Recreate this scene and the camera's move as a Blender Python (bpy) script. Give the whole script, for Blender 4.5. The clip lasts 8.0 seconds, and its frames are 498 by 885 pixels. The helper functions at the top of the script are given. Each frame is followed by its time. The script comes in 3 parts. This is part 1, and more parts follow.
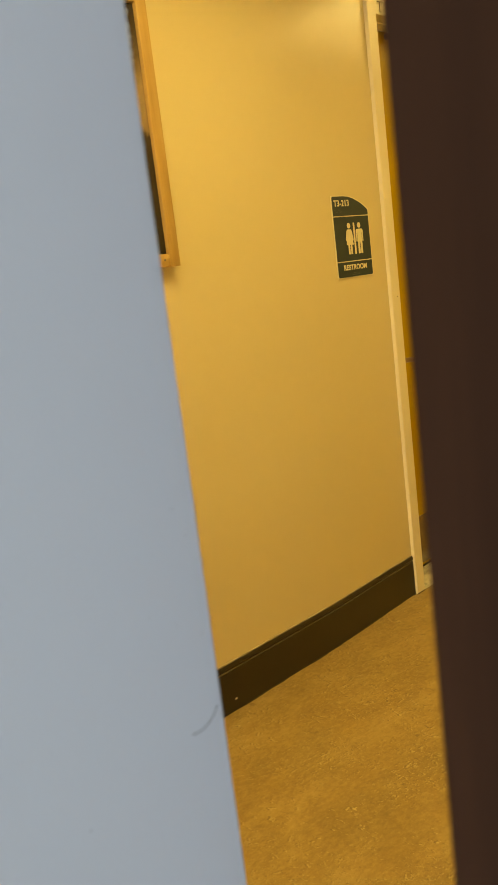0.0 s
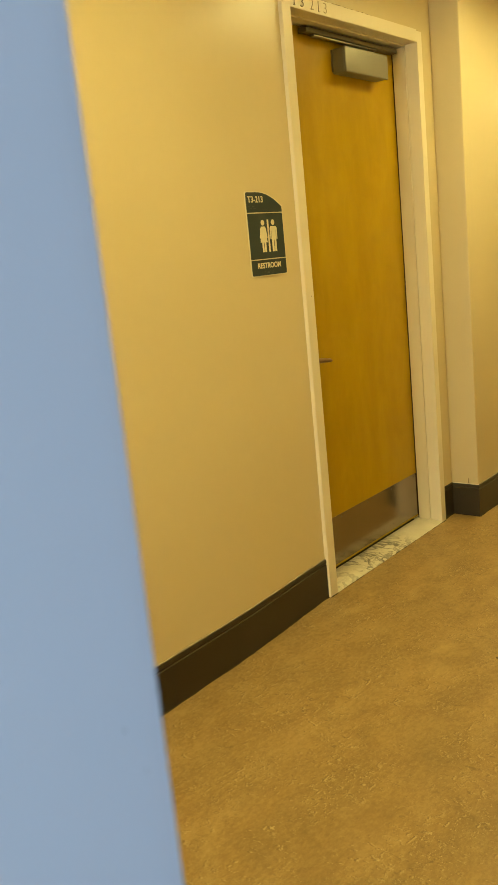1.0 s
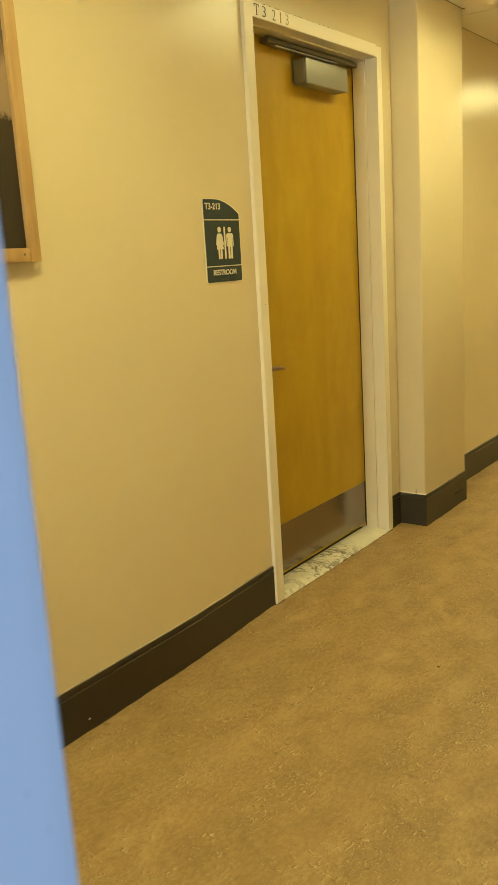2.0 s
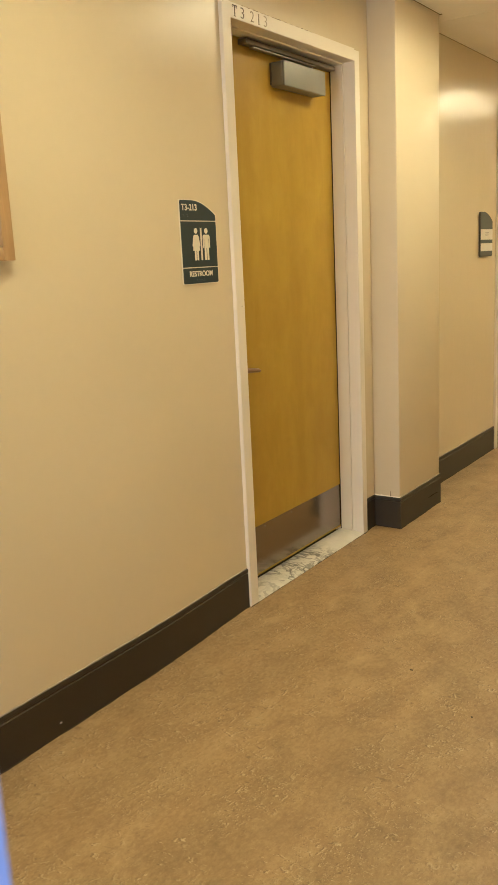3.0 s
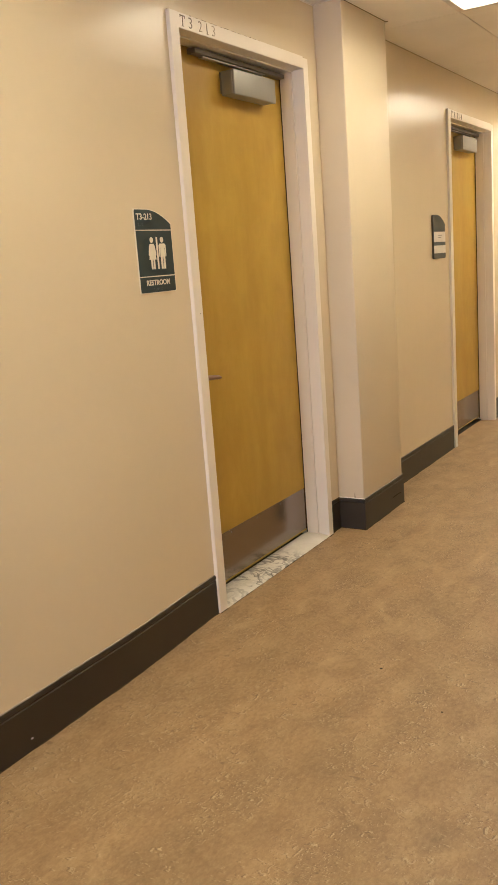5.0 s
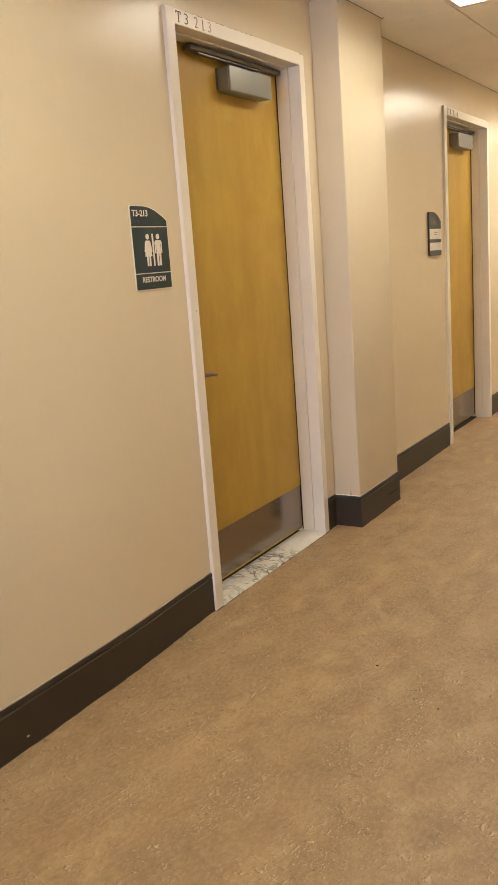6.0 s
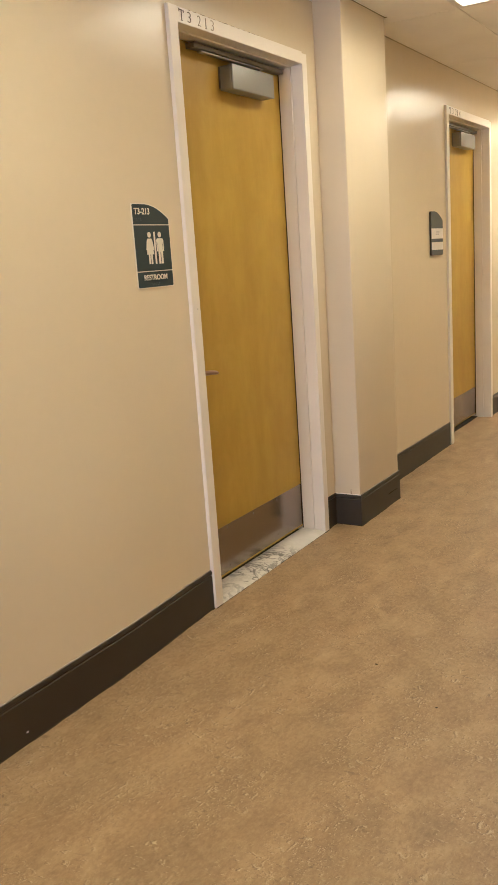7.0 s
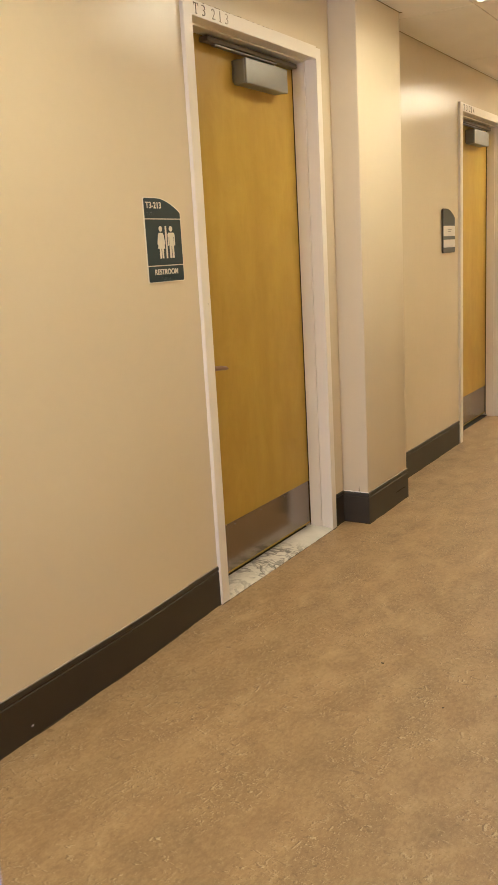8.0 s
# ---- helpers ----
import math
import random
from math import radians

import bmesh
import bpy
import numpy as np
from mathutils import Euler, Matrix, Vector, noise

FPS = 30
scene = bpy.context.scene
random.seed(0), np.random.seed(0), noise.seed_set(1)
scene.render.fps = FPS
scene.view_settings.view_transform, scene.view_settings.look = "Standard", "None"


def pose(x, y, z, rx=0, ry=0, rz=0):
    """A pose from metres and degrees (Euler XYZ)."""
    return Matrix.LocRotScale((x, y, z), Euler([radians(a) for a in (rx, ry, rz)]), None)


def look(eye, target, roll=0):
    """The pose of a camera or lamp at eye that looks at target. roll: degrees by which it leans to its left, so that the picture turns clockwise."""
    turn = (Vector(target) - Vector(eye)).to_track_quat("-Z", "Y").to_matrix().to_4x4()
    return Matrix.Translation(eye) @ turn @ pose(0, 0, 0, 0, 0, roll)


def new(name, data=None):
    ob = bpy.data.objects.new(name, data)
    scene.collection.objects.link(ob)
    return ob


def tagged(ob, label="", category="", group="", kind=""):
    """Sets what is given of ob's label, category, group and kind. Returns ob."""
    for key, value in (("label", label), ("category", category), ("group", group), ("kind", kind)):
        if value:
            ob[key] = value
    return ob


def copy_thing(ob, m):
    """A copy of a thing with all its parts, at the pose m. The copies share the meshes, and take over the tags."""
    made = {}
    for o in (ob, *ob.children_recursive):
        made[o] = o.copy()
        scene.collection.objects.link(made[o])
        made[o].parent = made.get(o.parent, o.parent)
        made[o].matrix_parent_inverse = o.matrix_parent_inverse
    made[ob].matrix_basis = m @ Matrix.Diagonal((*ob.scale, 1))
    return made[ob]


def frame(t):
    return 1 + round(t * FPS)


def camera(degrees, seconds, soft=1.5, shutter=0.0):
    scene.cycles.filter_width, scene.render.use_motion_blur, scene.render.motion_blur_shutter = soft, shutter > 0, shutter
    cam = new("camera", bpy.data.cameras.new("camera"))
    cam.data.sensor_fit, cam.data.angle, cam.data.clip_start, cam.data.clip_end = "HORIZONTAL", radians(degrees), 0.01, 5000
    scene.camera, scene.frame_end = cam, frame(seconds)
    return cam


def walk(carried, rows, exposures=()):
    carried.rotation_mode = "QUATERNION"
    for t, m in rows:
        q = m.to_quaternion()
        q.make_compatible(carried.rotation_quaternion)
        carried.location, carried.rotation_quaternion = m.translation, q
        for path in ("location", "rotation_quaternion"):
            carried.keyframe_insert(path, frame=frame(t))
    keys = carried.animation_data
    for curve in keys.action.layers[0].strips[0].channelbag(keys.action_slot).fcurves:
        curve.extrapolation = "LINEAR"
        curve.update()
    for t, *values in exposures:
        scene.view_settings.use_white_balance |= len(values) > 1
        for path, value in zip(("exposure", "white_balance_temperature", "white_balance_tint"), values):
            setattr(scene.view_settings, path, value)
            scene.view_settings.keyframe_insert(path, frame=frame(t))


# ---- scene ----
# camera and its walk
cam = camera(32.94, 8.0, soft=0.6)
cam.data.dof.use_dof = True
cam.data.dof.focus_distance = 3.4
cam.data.dof.aperture_fstop = 42.0
PATH = [
    (0, (1.8398, -2.6021, 1.3016), (0.4315, -1.2366, 0.9119), -7.07),
    (0.1, (1.8192, -2.5855, 1.3015), (0.4285, -1.2018, 0.9129), -7.07),
    (0.2, (1.7714, -2.5460, 1.3042), (0.4059, -1.1373, 0.9158), -6.93),
    (0.3, (1.7704, -2.5455, 1.3091), (0.4245, -1.1199, 0.9137), -6.77),
    (0.5, (1.7664, -2.5458, 1.3110), (0.4482, -1.0957, 0.9114), -6.69),
    (1, (1.7611, -2.5427, 1.3082), (0.5186, -1.0339, 0.8843), -5.80),
    (1.5, (1.7671, -2.5429, 1.3154), (0.5836, -0.9890, 0.8855), -4.46),
    (2.8, (1.7731, -2.5369, 1.3237), (0.6515, -0.9362, 0.8996), -2.86),
    (3, (1.7691, -2.5333, 1.3239), (0.6617, -0.9236, 0.8969), -2.79),
    (3.5, (1.7765, -2.5375, 1.3233), (0.6957, -0.9087, 0.9005), -3.18),
    (4, (1.7777, -2.5389, 1.3235), (0.7173, -0.8959, 0.9040), -3.66),
    (4.5, (1.7789, -2.5398, 1.3206), (0.7309, -0.8876, 0.9063), -4.03),
    (5, (1.7789, -2.5405, 1.3186), (0.7415, -0.8813, 0.9053), -4.32),
    (6.5, (1.7736, -2.5388, 1.3176), (0.7485, -0.8742, 0.8950), -4.20),
    (7, (1.7791, -2.5431, 1.3183), (0.7496, -0.8816, 0.8945), -3.95),
    (7.5, (1.7727, -2.5381, 1.3193), (0.7337, -0.8838, 0.8905), -3.52),
    (8, (1.7695, -2.5365, 1.3189), (0.7257, -0.8864, 0.8858), -3.29),
]
EXPOSURES = [
    (0.0, -0.20, 11500, -18), (0.5, -0.15, 9700, -27), (1.0, -0.13, 7800, -25), (1.7, -0.10, 6650, -27), (2.8, -0.02, 5150, -4), (3.5, 0.0, 4750, 11), (5.0, 0.0, 4650, 14),
    (6.5, 0.0, 4400, 13), (7.5, 0.02, 4600, 12), (8.0, 0.03, 4620, 11.5),
]
walk(cam, [(t, look(eye, to, roll)) for t, eye, to, roll in PATH], EXPOSURES)

# ---- light ----
world = bpy.data.worlds.new("sky")
scene.world = world
world.use_nodes = True
sky = world.node_tree.nodes.new("ShaderNodeTexSky")
sky.sky_type = "NISHITA"
sky.sun_disc = False
sky.sun_elevation, sky.sun_rotation = radians(40), radians(200)
world.node_tree.links.new(sky.outputs["Color"], world.node_tree.nodes["Background"].inputs["Color"])
world.node_tree.nodes["Background"].inputs["Strength"].default_value = 0.1

TROFFER_LIGHT = (1.0, 0.735, 0.375)
OLD_STRENGTH, TROFFER_STRENGTH, FRESH_STRENGTH = 15.2, 16.0, 24.6
DAYLIGHT = (0.47, 0.55, 0.95)


def daylight(name, power, width, height, eye, to, colour=DAYLIGHT):
    """Sky light in a window's opening."""
    lamp = bpy.data.lights.new(name, "AREA")
    lamp.shape, lamp.size, lamp.size_y = "RECTANGLE", width, height
    lamp.energy, lamp.color = power, colour
    new(name, lamp).matrix_world = look(eye, to)


daylight("room_daylight", 142.0, 1.5, 1.35, (4.98, -4.25, 1.7), (1.7, -4.25, 1.6))
daylight("corridor_daylight", 158.0, 1.0, 1.3, (0.765, -7.98, 1.55), (0.765, 0.0, 1.4), (0.96, 0.82, 0.74))


# ---- materials ----
def node(nt, kind, **values):
    n = nt.nodes.new(kind)
    for key, value in values.items():
        if key in n.inputs:
            n.inputs[key].default_value = value
    return n


def ramp(nt, fac, stops):
    n = nt.nodes.new("ShaderNodeValToRGB")
    el = n.color_ramp.elements
    while len(el) < len(stops):
        el.new(0.5)
    for e, (at, col) in zip(el, stops):
        e.position = at
        e.color = (*col, 1) if len(col) == 3 else col
    nt.links.new(fac, n.inputs["Fac"])
    return n.outputs["Color"]


def grey(v):
    return (v, v, v)


def mix(nt, fac, a, b, how="MIX"):
    n = nt.nodes.new("ShaderNodeMix")
    n.data_type, n.blend_type = "RGBA", how
    for sock, v in ((n.inputs["Factor"], fac), (n.inputs["A"], a), (n.inputs["B"], b)):
        if isinstance(v, (int, float)):
            sock.default_value = v
        elif isinstance(v, tuple):
            sock.default_value = (*v, 1)
        else:
            nt.links.new(v, sock)
    return n.outputs["Result"]


def coords(nt, scale=(1, 1, 1), turn=(0, 0, 0), shift=(0, 0, 0)):
    tc = nt.nodes.new("ShaderNodeTexCoord")
    mp = nt.nodes.new("ShaderNodeMapping")
    mp.inputs["Scale"].default_value = scale
    mp.inputs["Location"].default_value = shift
    mp.inputs["Rotation"].default_value = [radians(a) for a in turn]
    nt.links.new(tc.outputs["Object"], mp.inputs["Vector"])
    return mp.outputs["Vector"]


def cloud(nt, scale, detail=3.0, rough=0.55, stretch=(1, 1, 1), turn=(0, 0, 0), distortion=0.0, shift=(0, 0, 0)):
    n = node(nt, "ShaderNodeTexNoise", Scale=scale, Detail=detail, Roughness=rough, Distortion=distortion)
    nt.links.new(coords(nt, stretch, turn, shift), n.inputs["Vector"])
    return n.outputs["Fac"]


def bump(nt, bsdf, height, strength, distance, under=None):
    b = node(nt, "ShaderNodeBump", Strength=strength, Distance=distance)
    if under:
        nt.links.new(under, b.inputs["Normal"])
    nt.links.new(height, b.inputs["Height"])
    nt.links.new(b.outputs["Normal"], bsdf.inputs["Normal"])


def material(name, rough=0.5, metal=0.0, colour=(0.5, 0.5, 0.5), coat=0.0):
    m = bpy.data.materials.new(name)
    m.use_nodes = True
    b = m.node_tree.nodes["Principled BSDF"]
    b.inputs["Base Color"].default_value = (*colour, 1)
    b.inputs["Roughness"].default_value = rough
    b.inputs["Metallic"].default_value = metal
    b.inputs["Coat Weight"].default_value = coat
    return m, m.node_tree, b


def colour_in(nt, b, sock):
    nt.links.new(sock, b.inputs["Base Color"])


def set_rough(b, low, high):
    b.inputs["Roughness"].default_value = (low + high) / 2


def paint_material(name, colour, rough, stain=0.06, orange_peel=0.25, wavy=0.0):
    m, nt, b = material(name)
    big = cloud(nt, 1.3, 4)
    fine = cloud(nt, 30, 3)
    dark = tuple(c * (1 - stain) for c in colour)
    light = tuple(min(1, c * (1 + stain * 0.4)) for c in colour)
    c = ramp(nt, big, [(0.1, dark), (0.9, light)])
    c = mix(nt, 0.25, c, ramp(nt, fine, [(0.1, dark), (0.9, light)]))
    colour_in(nt, b, c)
    b.inputs["Roughness"].default_value = rough
    swell = None
    if wavy:
        swell = node(nt, "ShaderNodeBump", Strength=wavy, Distance=0.006)
        nt.links.new(cloud(nt, 5.5, 3, 0.5, (1, 1, 0.6)), swell.inputs["Height"])
        swell = swell.outputs["Normal"]
    bump(nt, b, cloud(nt, 260, 2), orange_peel, 0.0006, swell)
    return m


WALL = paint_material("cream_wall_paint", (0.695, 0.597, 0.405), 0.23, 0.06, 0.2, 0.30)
# the wall's cream in a rougher coat, darkened to offset the near troffer's light
PILLAR = paint_material("dimmed_cream_pilaster_paint", (0.640, 0.549, 0.376), 0.42, 0.06, 0.25)
FRAME = paint_material("cream_gloss_frame_paint", (0.78, 0.715, 0.60), 0.30, 0.05, 0.15)
ROOM_WALL = paint_material("white_room_paint", (0.72, 0.72, 0.72), 0.5)
JAMB = paint_material("pale_grey_frame_paint", (0.64, 0.664, 0.73), 0.38, 0.03, 0.15)


def both(nt, a, b):
    return mix(nt, 1.0, a, b, "MULTIPLY")


def floor_material():
    m, nt, b = material("mottled_linoleum", rough=0.5)
    big = cloud(nt, 2.0, 4, 0.6, (1.9, 0.55, 1), (0, 0, 10))
    mid = cloud(nt, 7.5, 5, 0.60, (1.25, 0.8, 1), (0, 0, 14), 0.4)
    hue = cloud(nt, 4.0, 3, 0.55, (1.3, 0.7, 1), (0, 0, 40))
    grain = cloud(nt, 75, 4, 0.7, (1.0, 0.6, 1), (0, 0, 14))
    c = ramp(nt, mid, [(0.32, (0.192, 0.122, 0.047)), (0.5, (0.306, 0.203, 0.083)), (0.68, (0.430, 0.303, 0.136))])
    c = mix(nt, ramp(nt, big, [(0.40, grey(0.0)), (0.62, grey(0.52))]), c, (0.212, 0.136, 0.051))
    c = mix(nt, ramp(nt, hue, [(0.42, grey(0.0)), (0.60, grey(0.30))]), c, (0.335, 0.205, 0.080))
    c = mix(nt, 0.30, c, ramp(nt, grain, [(0.34, (0.165, 0.105, 0.040)), (0.5, (0.300, 0.203, 0.082)), (0.66, (0.44, 0.318, 0.150))]))
    few = ramp(nt, cloud(nt, 4.4, 4, 0.62, (1.3, 0.8, 1)), [(0.42, grey(0.06)), (0.62, grey(1.0))])
    some = ramp(nt, cloud(nt, 7.0, 4, 0.6, (1.0, 0.8, 1), (0, 0, 70)), [(0.44, grey(0.05)), (0.60, grey(1.0))])
    # short pale flakes, each with a thin dark lip, in loose clusters
    pale_tone, dark_tone = (0.53, 0.410, 0.220), (0.130, 0.082, 0.034)
    for scale, stretch, turn, gate, edge in ((52, (1.0, 0.6, 1), 24, few, 0.592), (70, (0.65, 1.0, 1), 8, some, 0.592), (105, (1.0, 0.75, 1), 58, few, 0.590)):
        dark = cloud(nt, scale, 5, 0.74, stretch, (0, 0, turn), 1.0, (0.0035, 0.0025, 0.0))
        c = mix(nt, both(nt, ramp(nt, dark, [(edge + 0.006, grey(0)), (edge + 0.04, grey(0.68))]), gate), c, dark_tone)
        pale = cloud(nt, scale, 5, 0.74, stretch, (0, 0, turn), 1.0)
        c = mix(nt, both(nt, ramp(nt, pale, [(edge, grey(0)), (edge + 0.05, grey(0.74))]), gate), c, pale_tone)
    dash = cloud(nt, 50, 4, 0.66, (0.50, 1.0, 1), (0, 0, 36), 1.0)
    c = mix(nt, both(nt, ramp(nt, dash, [(0.345, grey(0.7)), (0.395, grey(0))]), few), c, dark_tone)
    speck = cloud(nt, 130, 2, 0.5)
    c = mix(nt, ramp(nt, speck, [(0.72, grey(0)), (0.78, grey(0.6))]), c, (0.08, 0.052, 0.030))
    colour_in(nt, b, c)
    set_rough(b, 0.42, 0.62)
    bump(nt, b, dash, 0.25, 0.0016)
    return m


FLOOR = floor_material()


def base_material():
    m, nt, b = material("dark_brown_rubber", rough=0.5)
    c = ramp(nt, cloud(nt, 6, 4), [(0.1, (0.0235, 0.0175, 0.0095)), (0.9, (0.037, 0.0285, 0.0165))])
    c = mix(nt, ramp(nt, cloud(nt, 55, 4, 0.7, (1, 1, 3)), [(0.66, grey(0)), (0.8, grey(0.35))]), c, (0.16, 0.13, 0.10))
    colour_in(nt, b, c)
    set_rough(b, 0.34, 0.55)
    return m


BASE = base_material()


def veneer_material():
    m, nt, b = material("honey_maple_veneer", rough=0.36, coat=0.0)
    flitch = cloud(nt, 7.5, 1, 0.3, (1, 1, 0.02))
    grain = cloud(nt, 60, 5, 0.65, (1, 1, 0.035), (0, 0, 0), 0.4)
    figure = cloud(nt, 11, 5, 0.62, (1, 1, 0.5), (0, 0, 0), 0.9)
    c = ramp(nt, flitch, [(0.3, (0.405, 0.262, 0.016)), (0.5, (0.44, 0.293, 0.020)), (0.7, (0.475, 0.323, 0.028))])
    c = mix(nt, 0.16, c, ramp(nt, grain, [(0.3, (0.36, 0.222, 0.020)), (0.7, (0.50, 0.340, 0.046))]))
    broad = cloud(nt, 3.2, 3, 0.5, (1, 1.6, 0.45), (0, 0, 0), 0.6)
    c = mix(nt, ramp(nt, broad, [(0.42, grey(0.0)), (0.62, grey(0.40))]), c, (0.34, 0.195, 0.014))
    c = mix(nt, 0.22, c, ramp(nt, figure, [(0.3, (0.33, 0.200, 0.017)), (0.7, (0.54, 0.370, 0.052))]))
    colour_in(nt, b, c)
    set_rough(b, 0.34, 0.46)
    b.inputs["Specular IOR Level"].default_value = 0.28
    bump(nt, b, grain, 0.08, 0.0004)
    return m


VENEER = veneer_material()


def dark_wood_material():
    m, nt, b = material("dark_brown_stained_wood", rough=0.45)
    grain = cloud(nt, 90, 5, 0.65, (1, 1, 0.04), (0, 0, 0), 0.4)
    c = ramp(nt, grain, [(0.3, (0.042, 0.0145, 0.0052)), (0.7, (0.072, 0.026, 0.010))])
    colour_in(nt, b, c)
    set_rough(b, 0.6, 0.7)
    b.inputs["Specular IOR Level"].default_value = 0.2
    return m


DARK_WOOD = dark_wood_material()


def steel_material(name, colour, rough, brushed=True, metal=1.0):
    m, nt, b = material(name, rough=rough, metal=metal)
    lines = cloud(nt, 300, 3, 0.6, (1, 0.01, 1) if brushed else (1, 1, 1))
    blot = cloud(nt, 9, 4, 0.6)
    dark = tuple(c * 0.8 for c in colour)
    c = mix(nt, 0.5, ramp(nt, lines, [(0.1, dark), (0.9, colour)]), ramp(nt, blot, [(0.1, dark), (0.9, colour)]))
    colour_in(nt, b, c)
    set_rough(b, rough - 0.06, rough + 0.08)
    bump(nt, b, lines, 0.05, 0.0003)
    return m


KICK = steel_material("brushed_bronze_steel", (0.35, 0.300, 0.250), 0.18)
SATIN = steel_material("satin_aluminium_paint", (0.30, 0.295, 0.262), 0.42, False, 0.45)
STEEL = steel_material("satin_steel", (0.40, 0.36, 0.32), 0.3, True)
LEVER = steel_material("dark_bronze_lever", (0.30, 0.19, 0.125), 0.36, False, 0.8)
DARK_STEEL = steel_material("dark_bronze_track", (0.20, 0.185, 0.165), 0.42, True, 0.7)


def marble_material():
    m, nt, b = material("veined_white_marble", rough=0.35)
    base = ramp(nt, cloud(nt, 9, 4), [(0.1, (0.54, 0.50, 0.41)), (0.9, (0.76, 0.725, 0.635))])
    thick = ramp(nt, cloud(nt, 8, 4, 0.55, (0.75, 1.0, 1), (0, 0, 24), 0.7), [(0.476, grey(0)), (0.492, grey(0.95)), (0.506, grey(0.95)), (0.545, grey(0))])
    thin = ramp(nt, cloud(nt, 17, 4, 0.6, (0.8, 1.0, 1), (0, 0, -30), 0.6), [(0.455, grey(0)), (0.490, grey(0.75)), (0.510, grey(0.75)), (0.555, grey(0))])
    tc = nt.nodes.new("ShaderNodeTexCoord")
    sep = nt.nodes.new("ShaderNodeSeparateXYZ")
    nt.links.new(tc.outputs["Generated"], sep.inputs["Vector"])
    veined = ramp(nt, sep.outputs["Y"], [(0.0, grey(0.40)), (0.20, grey(0.45)), (0.32, grey(1.0)), (0.60, grey(1.0)), (0.72, grey(0.05))])
    dense = ramp(nt, sep.outputs["Y"], [(0.30, grey(0.25)), (0.38, grey(1.0)), (0.54, grey(1.0)), (0.62, grey(0.0))])
    c = mix(nt, both(nt, thick, veined), base, (0.13, 0.12, 0.10))
    c = mix(nt, both(nt, thin, dense), c, (0.15, 0.135, 0.11))
    colour_in(nt, b, c)
    return m


MARBLE = marble_material()


def tile_material():
    m, nt, b = material("off_white_ceiling_tile", rough=0.85)
    pit = cloud(nt, 160, 3)
    c = ramp(nt, cloud(nt, 3, 3), [(0.3, (0.84, 0.80, 0.72)), (0.7, (0.90, 0.86, 0.78))])
    colour_in(nt, b, c)
    bump(nt, b, pit, 0.3, 0.001)
    return m


TILE = tile_material()
EDGE_DIRT = paint_material("dusty_brown_edge", (0.22, 0.165, 0.105), 0.7, 0.2)
EDGE_TAN = paint_material("tan_shadow_line", (0.30, 0.235, 0.150), 0.7, 0.2)
TBAR = paint_material("white_grid_paint", (0.74, 0.70, 0.64), 0.4, 0.04)


def glow_material(name, colour, strength):
    m, nt, b = material(name, rough=0.4, colour=(0.8, 0.8, 0.8))
    b.inputs["Emission Color"].default_value = (*colour, 1)
    b.inputs["Emission Strength"].default_value = strength
    return m


DIFFUSER = glow_material("lit_acrylic_diffuser", TROFFER_LIGHT, TROFFER_STRENGTH)
OLD_DIFFUSER = glow_material("aged_lit_acrylic_diffuser", TROFFER_LIGHT, OLD_STRENGTH)
FRESH_DIFFUSER = glow_material("bright_lit_acrylic_diffuser", TROFFER_LIGHT, FRESH_STRENGTH)


def plain(name, colour, rough=0.5, metal=0.0):
    m, nt, b = material(name, rough, metal)
    c = ramp(nt, cloud(nt, 40, 3), [(0.3, tuple(v * 0.92 for v in colour)), (0.7, colour)])
    colour_in(nt, b, c)
    set_rough(b, max(rough - 0.05, 0.05), rough + 0.05)
    return m


SIGN_BACK = plain("dark_slate_sign_plastic", (0.014, 0.032, 0.041), 0.42)
SIGN_RIM = plain("charcoal_sign_rim", (0.050, 0.046, 0.042), 0.45)
SIGN_GREY = plain("slate_grey_sign_plastic", (0.036, 0.052, 0.055), 0.4)
SIGN_EDGE = plain("ivory_sign_edge", (0.70, 0.64, 0.50), 0.45)
SIGN_WHITE = plain("ivory_sign_lettering", (0.74, 0.68, 0.54), 0.5)
BRAILLE = plain("grey_braille_dots", (0.085, 0.105, 0.110), 0.35)
FAINT_INK = plain("faint_grey_print", (0.34, 0.32, 0.29), 0.6)
PAPER = plain("white_paper_insert", (0.74, 0.71, 0.64), 0.6)
INK = plain("dark_ink", (0.05, 0.045, 0.04), 0.6)
NUMBER = plain("brown_black_numerals", (0.15, 0.112, 0.078), 0.45)
NUMBER_FADED = plain("half_faded_numeral", (0.30, 0.245, 0.175), 0.5)
NUMBER_WORN = plain("worn_faded_numeral", (0.46, 0.39, 0.29), 0.5)
DARK_GAP = plain("dark_gap", (0.02, 0.016, 0.012), 0.8)
GAP_SHADE = plain("dark_brown_gap_shade", (0.040, 0.021, 0.012), 0.7)
DIRT = plain("grey_brown_dust", (0.10, 0.085, 0.07), 0.8)
BEAD = plain("glossy_cream_paint_bead", (0.82, 0.76, 0.66), 0.14)
CHIP = plain("pale_chip", (0.62, 0.58, 0.52), 0.6)


def oak_material():
    m, nt, b = material("pale_oak_frame", rough=0.42)
    grain = cloud(nt, 45, 5, 0.6, (1, 1, 0.08))
    c = ramp(nt, grain, [(0.3, (0.38, 0.235, 0.095)), (0.7, (0.50, 0.335, 0.150))])
    colour_in(nt, b, c)
    set_rough(b, 0.36, 0.5)
    return m


OAK = oak_material()


